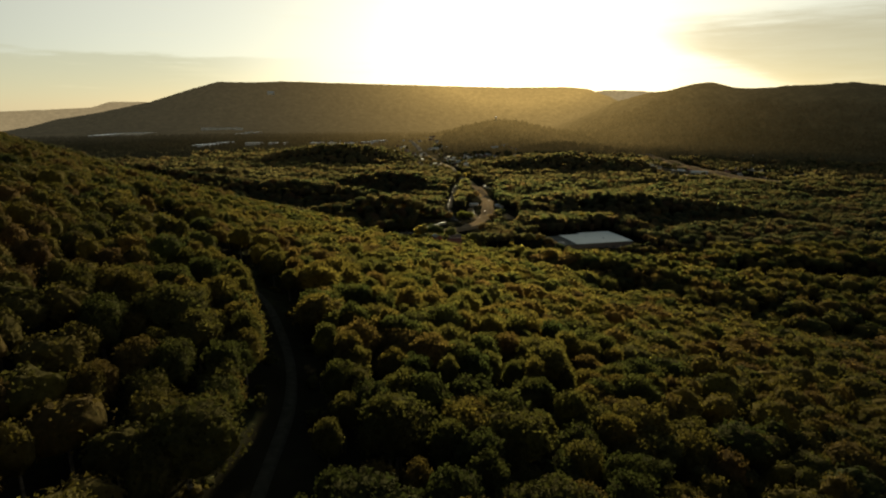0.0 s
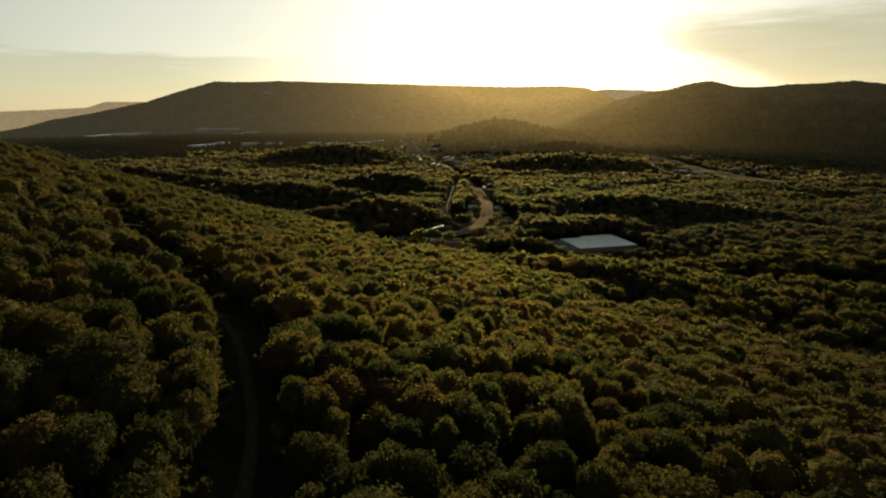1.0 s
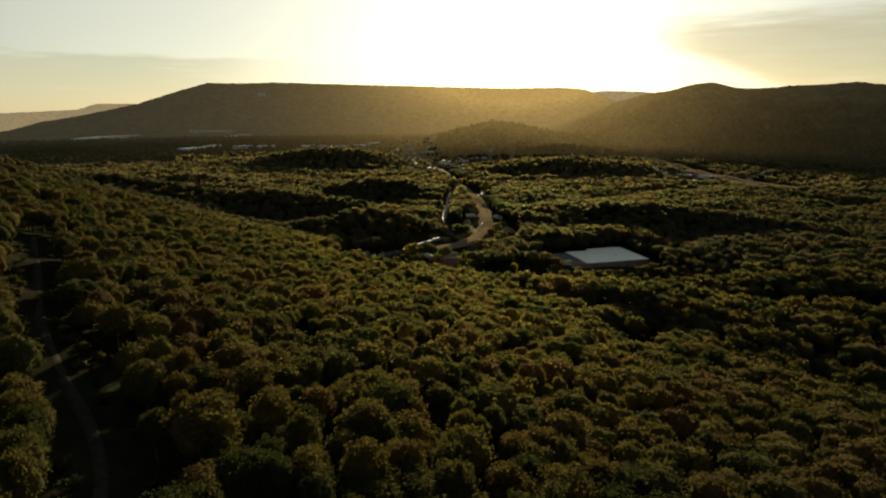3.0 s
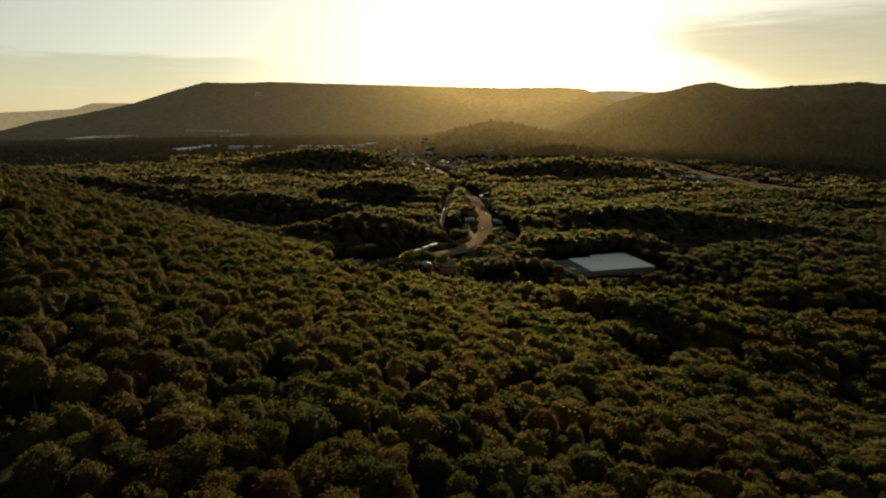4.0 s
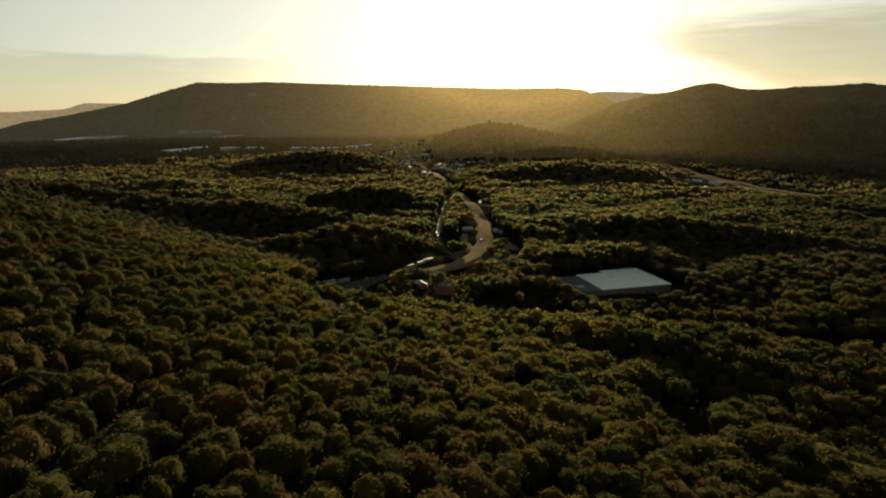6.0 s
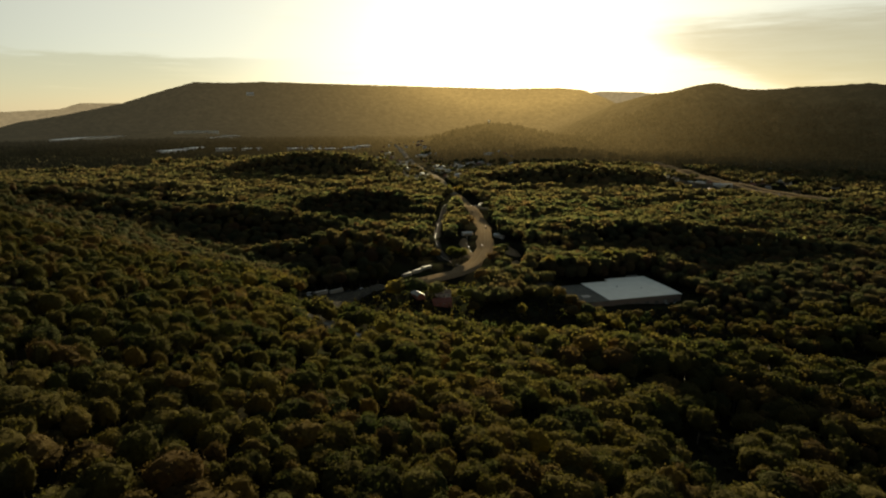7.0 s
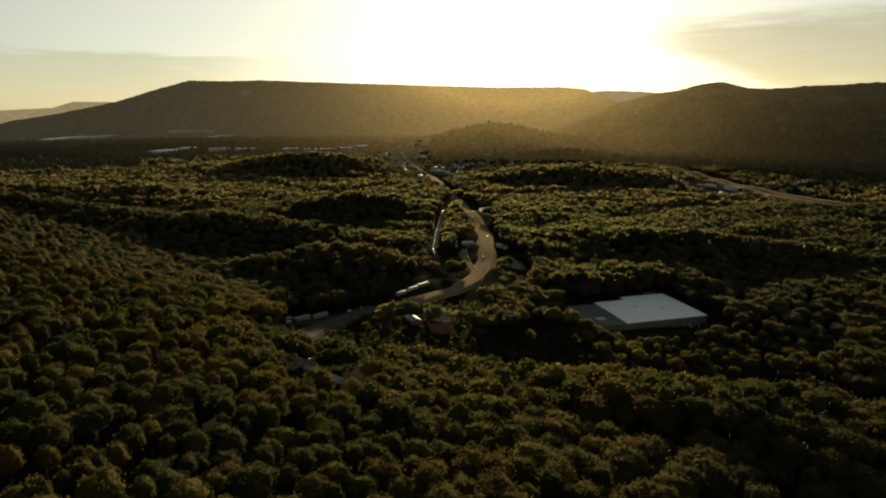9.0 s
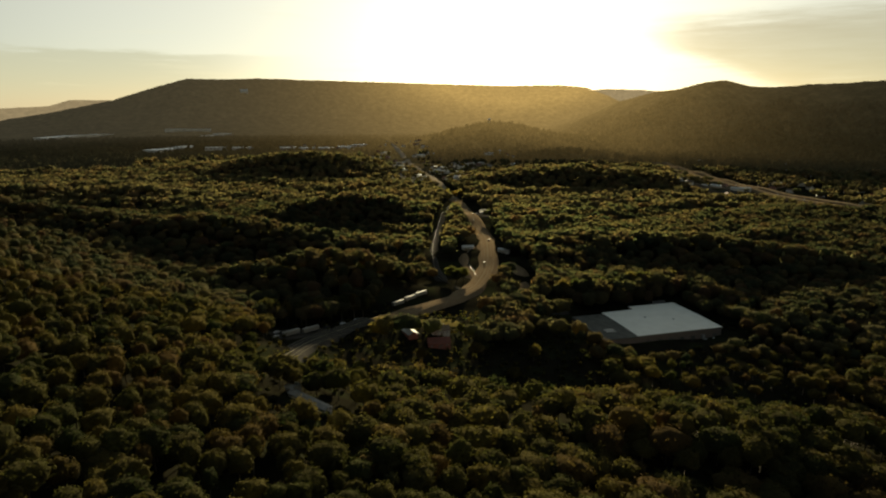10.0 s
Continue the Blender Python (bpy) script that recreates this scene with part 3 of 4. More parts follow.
def scatter(y0, y1, gap, seed, keep=1.0, wide=0.80, thin=0.0):
    """Uneven rows of tree feet between two lines across the valley, clear of roads and open ground."""
    rng = np.random.default_rng(seed)
    pts = []
    for row, y in enumerate(np.arange(y0, y1, gap * 0.87)):
        half = wide * y + 45
        xs = np.arange(-half, half, gap) + (row % 2) * gap / 2
        pts.append(np.c_[xs, np.full(len(xs), y)])
    p = np.concatenate(pts) + rng.uniform(-0.42, 0.42, (sum(map(len, pts)), 2)) * gap
    ok = rng.uniform(0, 1, len(p)) < keep - thin * (1 - step(land(p[:, 0], p[:, 1]), 20, 75))
    for cx, cy, rx, ry in CLEARINGS:
        ok &= ((p[:, 0] - cx) / rx) ** 2 + ((p[:, 1] - cy) / ry) ** 2 > rng.uniform(0.85, 1.2, len(p))
    for points, gap in zip(RAVINES, RAVINE_GAPS):
        ok &= beside_line(p[:, 0], p[:, 1], points) > rng.uniform(gap - 2, gap + 4, len(p))
    town = bell(p[:, 0], p[:, 1], 10, 1730, 100, 90) + bell(p[:, 0], p[:, 1], -80, 2080, 90, 260) + bell(p[:, 0], p[:, 1], 150, 1960, 120, 90) + bell(p[:, 0], p[:, 1], 820, 1500, 90, 140) + 0.8 * bell(p[:, 0], p[:, 1], -90, 2450, 110, 330) + 0.7 * bell(p[:, 0], p[:, 1], -430, 2580, 190, 90)
    ok &= rng.uniform(0, 1, len(p)) > 0.88 * town
    u, v = (p[:, 0] - 182) * 0.970 + (p[:, 1] - 741) * 0.242, (p[:, 1] - 741) * 0.970 - (p[:, 0] - 182) * 0.242
    ok &= (np.abs(u) > 58) | (np.abs(v - 2) > 38)
    for line, room in ((LINE_HIGHWAY, 20), (LINE_LOWER, 20), (LINE_TOWN, 16), (LINE_SIDE, 12), (LINE_RAMP, 14), (LINE_LOW, 13), (LINE_FAR, 22), (LINE_FAR_EAST, 20), (LINE_TRACK, 7.7)):
        ok &= distance_to(line, p[:, 0], p[:, 1]) > room
    # open verge inside and below the bend of the highway
    ok &= ((p[:, 0] - 33) / 34) ** 2 + ((p[:, 1] - 800) / 62) ** 2 > 1
    return p[ok]


def sizes_of(p, rng):
    """Crown half width and height: lower trees on the spur, broad ones on the valley floor."""
    up = step(land(p[:, 0], p[:, 1]), 20, 75) * (p[:, 1] < 900)
    brush = 1 - 0.55 * bell(p[:, 0], p[:, 1], 215, 652, 75, 48)
    low = 1 - 0.45 * np.clip(bell(p[:, 0], p[:, 1], 665, 1480, 110, 330) + bell(p[:, 0], p[:, 1], 10, 1850, 110, 260), 0, 1)
    brush = brush * low
    spread = np.where(rng.uniform(0, 1, len(p)) < 0.26, rng.uniform(1.20, 1.45 + 0.25 * up, len(p)), rng.uniform(0.58, 1.16, len(p)))
    r = (9.0 - 3.9 * up) * spread * brush
    h = (17.5 - 4.7 * up) * (0.86 + 0.15 * spread) * (1 + rng.uniform(-0.26, 0.22, len(p)) * np.where(p[:, 1] < 670, 0.7, 0.5))
    h = h * brush * (1 + 0.55 * bell(p[:, 0], p[:, 1], 190, 805, 75, 30, 14) + 0.35 * bell(p[:, 0], p[:, 1], -45, 760, 60, 35))
    return r, h


def woodland(name, p, shapes, seed, label, deep=0.70, scale=1.0, trunks=False, look_of=LEAF_WOOD, mellow=0.52):
    rng = np.random.default_rng(seed)
    r, h = sizes_of(p, rng)
    r, h = r * scale, h * (0.6 + 0.4 * scale)
    z, turn = land(p[:, 0], p[:, 1]), rng.uniform(0, 6.28, len(p))
    tint, pick = np.clip(rng.normal(mellow, 0.24, len(p)), 0, 1), rng.integers(0, len(shapes), len(p))
    V, F, T, base = [], [], [], 0
    for k, (sv, sf) in enumerate(shapes):
        m = pick == k
        if not m.any():
            continue
        c, s, rr = np.cos(turn[m])[:, None], np.sin(turn[m])[:, None], r[m][:, None]
        x = p[m, 0][:, None] + (sv[None, :, 0] * c - sv[None, :, 1] * s) * rr
        y = p[m, 1][:, None] + (sv[None, :, 0] * s + sv[None, :, 1] * c) * rr
        half = (h[m] * deep / 1.7)[:, None]
        zz = (z[m] + h[m])[:, None] + (sv[None, :, 2] - 1.0) * half
        V.append(np.stack((x, y, zz), -1).reshape(-1, 3))
        F.append((sf[None] + (np.arange(m.sum()) * len(sv))[:, None, None]).reshape(-1, 3) + base)
        T.append(np.repeat(tint[m], len(sv)))
        base += m.sum() * len(sv)
    ob = big_mesh(name, np.concatenate(V), np.concatenate(F), look_of, np.concatenate(T))
    ob.data.polygons.foreach_set("use_smooth", [True] * len(ob.data.polygons))
    tagged(ob, label, "woodland", kind="stuff")
    if trunks:
        ring = np.array([(math.cos(a), math.sin(a)) for a in (0, 2.09, 4.19)])
        lo = np.concatenate([np.c_[p + ring[i] * 0.3, z - 0.6] for i in range(3)])
        hi = np.concatenate([np.c_[p + ring[i] * 0.15, z + h * 0.7] for i in range(3)])
        n, i = len(p), np.arange(len(p))
        f = [np.c_[i + a * n, i + b * n, i + b * n + 3 * n] for a, b in ((0, 1), (1, 2), (2, 0))] + [np.c_[i + a * n, i + b * n + 3 * n, i + a * n + 3 * n] for a, b in ((0, 1), (1, 2), (2, 0))]
        t = big_mesh("woodland_trunks", np.r_[lo, hi], np.concatenate(f), BARK)
        tagged(t, "slim grey trunks of the woodland trees", "tree trunks", kind="stuff")
    return ob


def trunk_mesh(seed, height, girth):
    """A tapered trunk that leans a little, with limbs rising into the crown."""
    rng = np.random.default_rng(seed)
    V, F = [], []

    def limb(a, b, r0, r1, sides=6):
        a, b = Vector(a), Vector(b)
        q = (b - a).to_track_quat("Z", "Y")
        base = len(V)
        for c, r in ((a, r0), (a.lerp(b, 0.5) + Vector((rng.uniform(-0.1, 0.1), rng.uniform(-0.1, 0.1), 0)), (r0 + r1) / 2), (b, r1)):
            for k in range(sides):
                t = 6.2832 * k / sides
                V.append(c + q @ Vector((math.cos(t) * r, math.sin(t) * r, 0)))
        for ring in (0, 1):
            for k in range(sides):
                i, j = base + ring * sides + k, base + ring * sides + (k + 1) % sides
                F.append((i, j, j + sides, i + sides))
        return b
    fork = limb((0, 0, -0.7), (rng.uniform(-0.3, 0.3), rng.uniform(-0.3, 0.3), height * 0.45), girth, girth * 0.7)
    for k in range(4):
        a = k * 1.57 + rng.uniform(-0.5, 0.5)
        limb(fork, fork + Vector((math.cos(a) * height * 0.10, math.sin(a) * height * 0.10, height * rng.uniform(0.25, 0.38))), girth * 0.5, girth * 0.15, 5)
    me = bpy.data.meshes.new("trunk")
    me.from_pydata(V, [], F)
    me.materials.append(BARK)
    return me


SINGLE_LABELS = ("broad-leaved tree with an olive-green rounded crown on the ridge", "broad-leaved tree with a thinning golden crown on the ridge", "broad-leaved tree with a rusty-brown leafy crown on the ridge")


TREE_KINDS = []
for k in range(9):
    v, f = crown_shape(100 + k, 24 + 2 * (k % 4), 1550 if k < 8 else 260, 0.046 if k < 8 else 0.06, 3, 0.36)
    crown = bpy.data.meshes.new("crown")
    crown.from_pydata((v * (5.0, 5.0, 5.4)).tolist(), [], f.tolist())
    crown.polygons.foreach_set("use_smooth", [True] * len(crown.polygons))
    crown.materials.append(LEAF_OWN if k < 8 else LEAF_PALE)
    TREE_KINDS.append((trunk_mesh(200 + k, 11.0, 0.26), crown))


def tree(x, y, r, h, kind, turn, label, group):
    """One tree, a thing with trunk and crown; its kinds share their meshes."""
    top = thing("tree", at(x, y, turn), label, "tree", group)
    top.scale = (r / 5.0, r / 5.0, h / 12.0)
    trunk, crown = new("trunk", TREE_KINDS[kind][0]), new("crown", TREE_KINDS[kind][1])
    trunk.parent, crown.parent = top, top
    crown.location = (0, 0, 6.7)


def single_trees(p):
    """The trees on the near stretch of the spur."""
    rng = np.random.default_rng(31)
    r, h = sizes_of(p, rng)
    for (x, y), rr, hh in zip(p, r, h):
        tree(x, y, rr, hh, int(rng.integers(0, 8)), rng.uniform(0, 360), SINGLE_LABELS[int(rng.integers(0, 3))], "trees on the near spur")


def roadside_trees():
    """Tall trees in a row above the highway, and the few that stand about the houses."""
    rng = np.random.default_rng(32)
    c, _, s = LINE_HIGHWAY
    n = len(c)
    for k in range(int(0.5 * n), n - 3):
        side = -1 if (c[k] + s[k] * 12)[1] < (c[k] - s[k] * 12)[1] else 1
        if c[k][0] < 48 or c[k][1] > 848:
            continue
        x, y = c[k] + s[k] * side * rng.uniform(13, 26)
        tree(x, y, rng.uniform(5.0, 8.5), rng.uniform(11, 18), int(rng.integers(0, 8)), rng.uniform(0, 360), "tall dark broad-leaved tree standing beside the highway", "trees beside the highway")
    for x, y, r, h in ((38, 660, 6.5, 11), (44, 667, 5.0, 9), (-45, 600, 6.0, 12), (-52, 606, 4.5, 9), (-24, 640, 5.5, 9), (2, 640, 5.5, 10), (-40, 655, 4.0, 6), (-34, 612, 5.5, 9), (-14, 628, 5.0, 9), (62, 640, 6.0, 12), (78, 662, 6.0, 13), 
                       (54, 700, 6.0, 12), (-78, 588, 7.0, 12), (-70, 593, 6.0, 11), (-87, 589, 7.0, 12), (-95, 600, 6.5, 12), (-98, 614, 6.0, 11), (30, 700, 4.5, 9), (72, 604, 5.5, 10), (-8, 606, 5.0, 10), (-84, 571, 6.0, 12), (-77, 568, 5.5, 11), (-93, 573, 6.5, 12), (-100, 584, 5.5, 12), (-88, 560, 6.0, 11)):
        if min(distance_to(road_line, np.array([x]), np.array([y]))[0] for road_line in (LINE_HIGHWAY, LINE_LOWER)) < 13:
            continue
        tree(x, y, r, h, int(rng.integers(0, 8)), rng.uniform(0, 360), "rounded broad-leaved tree standing among the valley houses", "trees about the houses")

    # a tall belt behind the roadside lot, whose shade lies over the highway
    for k in range(10):
        x, y = -112 + 7.2 * k + rng.uniform(-2, 2), 690 + 4.4 * k + rng.uniform(-4, 4)
        tree(x, y, rng.uniform(6.0, 8.5), rng.uniform(19, 23), int(rng.integers(0, 8)), rng.uniform(0, 360), "tall dark broad-leaved tree standing behind the roadside lot", "trees behind the lot")
    # a stand where the highway dips out of sight before the town
    for k in range(16):
        x, y = rng.uniform(20, 39) + (30 if k % 4 == 3 else 0), rng.uniform(1425, 1490)
        tree(x, y, rng.uniform(5.0, 7.5), rng.uniform(13, 18), int(rng.integers(0, 8)), rng.uniform(0, 360), "tall dark broad-leaved tree beside the road to the town", "trees before the town")
    # the steep edge of the wood above the track
    c, _, s = LINE_TRACK
    for k in range(0, len(c), 2):
        if 88 < c[k][1] < 215:
            x, y = c[k] - s[k] * rng.uniform(7.5, 10.5)
            tree(x, y, rng.uniform(3.4, 4.8), rng.uniform(10.5, 14), int(rng.integers(0, 8)), rng.uniform(0, 360), "leafy tree on the dark edge of the track", "trees along the track")
    for k in range(13):
        x, y = 128 + 9.4 * k + rng.uniform(-2, 2), 796 + 3.0 * k + rng.uniform(-4, 4)
        tree(x, y, rng.uniform(6.0, 8.0), rng.uniform(21, 25), int(rng.integers(0, 8)), rng.uniform(0, 360), "tall dark broad-leaved tree standing behind the warehouse", "trees behind the warehouse")
    for _ in range(22):
        x, y = 366 + 84 * rng.uniform(0, 1), 868 + 30 * rng.uniform(0, 1)
        tree(x, y, rng.uniform(1.8, 3.4), rng.uniform(13, 18), 8, rng.uniform(0, 360), "slim tree with a bright glitter put into its pale leaves", "pale trees in the glade")


NEAR = scatter(40, 370, 8.2, 11, 1.0, 0.77, 0.30)
NEAR = NEAR[np.argsort(np.hypot(NEAR[:, 0] + 10, 0.8 * (NEAR[:, 1] - 140)))]
single_trees(np.concatenate((NEAR[:262], ((-35, 79), (-36, 85), (-37, 91), (-34, 70)))))
SLOPE = scatter(370, 670, 9.6, 12, 1.0, 0.77, 0.34)


def close_by(p):
    """The woods that lie under the line of flight, within some 150 m to either side."""
    return ((np.abs(p[:, 0]) < 60 + 0.28 * p[:, 1]) & (p[:, 1] < 520)) | (np.hypot(p[:, 0], p[:, 1]) < 215)


SPUR = NEAR[262:]
FINE, COARSE = [crown_shape(k, 20 + k % 6, 350, 0.058, 3, 0.36) for k in range(10)], [crown_shape(20 + k, 9 + k % 3, 130, 0.08, 2, 0.40) for k in range(10)]
for name, p, shapes, label, mellow in (("woodland_spur", SPUR[close_by(SPUR)], FINE, "dense autumn-tinted woodland covering the long spur", 0.60),
                                       ("woodland_flank", SPUR[~close_by(SPUR)], COARSE, "dense autumn-tinted woodland on the flanks of the spur", 0.60),
                                       ("woodland_slope", SLOPE[close_by(SLOPE)], FINE, "olive and rust broad-leaved woods running down to the valley", 0.52),
                                       ("woodland_foot", SLOPE[~close_by(SLOPE)], COARSE, "olive and rust broad-leaved woods at the foot of the spur", 0.52)):
    woodland(name, p, shapes, 41 + len(name), label, trunks=True, mellow=mellow)
VALLEY = scatter(670, 1250, 11.4, 13, 1.0, 0.77)
NEARER = VALLEY[:, 1] < 930
woodland("woodland_valley", VALLEY[NEARER], [crown_shape(40 + k, 10, 110, 0.068, 2, 0.40) for k in range(8)], 43, "dark rounded woodland on the low hills of the valley", scale=1.0, look_of=LEAF_VALLEY)
woodland("woodland_hills", VALLEY[~NEARER], [crown_shape(50 + k, 4, 40, 0.13, 1, 0.25) for k in range(6)], 46, "rounded woodland on the low hills beyond the highway bend", scale=1.04, look_of=LEAF_VALLEY)
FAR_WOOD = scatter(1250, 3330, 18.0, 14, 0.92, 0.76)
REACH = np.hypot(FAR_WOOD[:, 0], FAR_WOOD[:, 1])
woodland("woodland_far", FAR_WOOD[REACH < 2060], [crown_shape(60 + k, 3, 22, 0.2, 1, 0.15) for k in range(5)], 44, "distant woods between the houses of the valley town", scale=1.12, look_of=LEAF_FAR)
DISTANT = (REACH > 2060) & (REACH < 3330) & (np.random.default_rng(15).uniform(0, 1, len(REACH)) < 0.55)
for hx, hy, long, wide, _, _ in HALLS:
    DISTANT &= (np.abs(FAR_WOOD[:, 0] - hx) > long * 0.5) | (np.abs(FAR_WOOD[:, 1] - hy + 60) > 130)
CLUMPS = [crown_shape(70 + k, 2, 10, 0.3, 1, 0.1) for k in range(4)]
SIDE = FAR_WOOD[:, 0] / FAR_WOOD[:, 1]
PLAIN = (land(FAR_WOOD[:, 0], FAR_WOOD[:, 1]) < 55) & (REACH < 2300) & (SIDE < 0.0) & (SIDE > -0.42)
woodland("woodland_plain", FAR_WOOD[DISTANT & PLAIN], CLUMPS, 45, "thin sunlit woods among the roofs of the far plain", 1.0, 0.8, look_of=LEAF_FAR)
# these trees give off the mountain's painted haze too
woodland("woodland_distant", FAR_WOOD[DISTANT & ~PLAIN & ((REACH < 3050) | (FAR_WOOD[:, 0] < 0))], CLUMPS, 47, "woods of the far plain and slopes below the mountains, faint under painted haze", 1.1, 1.0, look_of=MOUNTAIN)
roadside_trees()


def undergrowth():
    """Low shrubs in the gaps of the woods and over the rough ground of the valley foot."""
    rng = np.random.default_rng(51)
    pts = []
    for y0, y1, gap in ((12, 220, 5.2), (220, 760, 6.4)):
        for y in np.arange(y0, y1, gap):
            xs = np.arange(-0.8 * y - 30, 0.8 * y + 30, gap)
            pts.append(np.c_[xs, np.full(len(xs), y)] + rng.uniform(-0.45, 0.45, (len(xs), 2)) * gap)
    p = np.concatenate(pts)
    trees = np.concatenate((NEAR, SLOPE, VALLEY[VALLEY[:, 1] < 800]))
    ok = distance_to((trees,), p[:, 0], p[:, 1]) > np.where(p[:, 1] < 300, 4.4, 5.6)
    for line, room in ((LINE_HIGHWAY, 11), (LINE_LOWER, 11), (LINE_SIDE, 6), (LINE_RAMP, 6), (LINE_LOW, 6), (LINE_TRACK, 3.4)):
        ok &= distance_to(line, p[:, 0], p[:, 1]) > room
    u, v = (p[:, 0] - 182) * 0.970 + (p[:, 1] - 741) * 0.242, (p[:, 1] - 741) * 0.970 - (p[:, 0] - 182) * 0.242
    ok &= (np.abs(u) > 60) | (np.abs(v + 5) > 42)
    for cx, cy, rx, ry in ((14, 722, 19, 15), (-82, 671, 24, 13), (-7, 678, 9, 9), (14, 690, 9, 7), (13, 668, 10, 7), (-51, 551, 17, 13), (-58, 567, 8, 8)):
        ok &= ((p[:, 0] - cx) / rx) ** 2 + ((p[:, 1] - cy) / ry) ** 2 > 1
    p = p[ok]
    r, h = rng.uniform(2.0, 4.2, len(p)), rng.uniform(1.6, 5.0, len(p))
    z, turn, tint = land(p[:, 0], p[:, 1]), rng.uniform(0, 6.28, len(p)), np.clip(rng.normal(0.40, 0.2, len(p)), 0, 1)
    V, F = [], []
    shapes = [crown_shape(80 + k, 1, 26, 0.16, 1, 0.92) for k in range(6)]
    base, T = 0, []
    for k, (sv, sf) in enumerate(shapes):
        m = np.arange(len(p)) % 6 == k
        c, s = np.cos(turn[m])[:, None], np.sin(turn[m])[:, None]
        x = p[m, 0][:, None] + (sv[None, :, 0] * c - sv[None, :, 1] * s) * r[m][:, None]
        y = p[m, 1][:, None] + (sv[None, :, 0] * s + sv[None, :, 1] * c) * r[m][:, None]
        zz = z[m][:, None] + (sv[None, :, 2] * 0.62 + 0.30) * h[m][:, None]
        V.append(np.stack((x, y, zz), -1).reshape(-1, 3))
        F.append((sf[None] + (np.arange(m.sum()) * len(sv))[:, None, None]).reshape(-1, 3) + base)
        T.append(np.repeat(tint[m], len(sv)))
        base += m.sum() * len(sv)
    ob = big_mesh("undergrowth", np.concatenate(V), np.concatenate(F), LEAF_WOOD, np.concatenate(T))
    ob.data.polygons.foreach_set("use_smooth", [True] * len(ob.data.polygons))
    tagged(ob, "low dark shrubs filling the gaps between the trees", "shrubs", kind="stuff")


undergrowth()

# ---- buildings ----
ROOF_SHED = plain("weathered_shed_roof", (0.20, 0.19, 0.17), (0.30, 0.28, 0.25), 0.85, 0.0, 0.4, 0.05)


def gable(bm, x0, x1, y0, y1, z0, eave, ridge):
    """Walls of a house with gable ends at x0 and x1."""
    ym = (y0 + y1) / 2
    v = [bm.verts.new(p) for p in ((x0, y0, z0), (x1, y0, z0), (x1, y1, z0), (x0, y1, z0), (x0, y0, eave), (x1, y0, eave), (x1, y1, eave), (x0, y1, eave), (x0, ym, ridge), (x1, ym, ridge))]
    for f in ((0, 1, 5, 4), (2, 3, 7, 6), (0, 4, 8, 7, 3), (1, 2, 6, 9, 5), (0, 3, 2, 1), (4, 5, 9, 8), (7, 8, 9, 6)):
        bm.faces.new([v[i] for i in f])
    return bm


def slab_roof(bm, x0, x1, y0, y1, eave, ridge, over=0.5, thick=0.22):
    ym, fall = (y0 + y1) / 2, (ridge - eave) / ((y1 - y0) / 2)
    for sy in (y0 - over, y1 + over):
        low = eave - over * fall
        v = [bm.verts.new(p) for p in ((x0 - over, sy, low + 0.06), (x1 + over, sy, low + 0.06), (x1 + over, ym, ridge + 0.06), (x0 - over, ym, ridge + 0.06),
                                       (x0 - over, sy, low + thick), (x1 + over, sy, low + thick), (x1 + over, ym, ridge + thick), (x0 - over, ym, ridge + thick))]
        for f in ((0, 1, 2, 3), (4, 5, 6, 7), (0, 1, 5, 4), (1, 2, 6, 5), (2, 3, 7, 6), (3, 0, 4, 7)):
            bm.faces.new([v[i] for i in f])
    return bm


def house(name, m, long, wide, eave, ridge, wall, roof, label, category="house", group="", windows=3, chimney=True):
    top = thing(name, m, label, category, group)
    part("wall", gable(bmesh.new(), -long / 2, long / 2, -wide / 2, wide / 2, -1.5, eave, ridge), wall, top)
    r = part("roof", slab_roof(bmesh.new(), -long / 2, long / 2, -wide / 2, wide / 2, eave, ridge), roof, top)
    if chimney:
        boxed("chimney", (long * 0.2, long * 0.2 + 0.8, -0.4, 0.4, eave, ridge + 0.9), WALL_BRICK, r)
    boxed("door", (-0.5, 0.5, -wide / 2 - 0.06, -wide / 2 + 0.02, -0.4, 2.0), WALL_BRICK, top)
    for k in range(windows):
        x = (k + 0.5) / windows * long - long / 2
        if abs(x) < 0.8:
            x += 1.6
        for y in (-wide / 2, wide / 2):
            w = boxed("window", (x - 0.6, x + 0.6, y - 0.08, y + 0.08, 1.0, 2.2), WALL_PALE, top)
            boxed("pane", (x - 0.5, x + 0.5, y - 0.1, y + 0.1, 1.1, 2.1), GLASS, w)
    return top


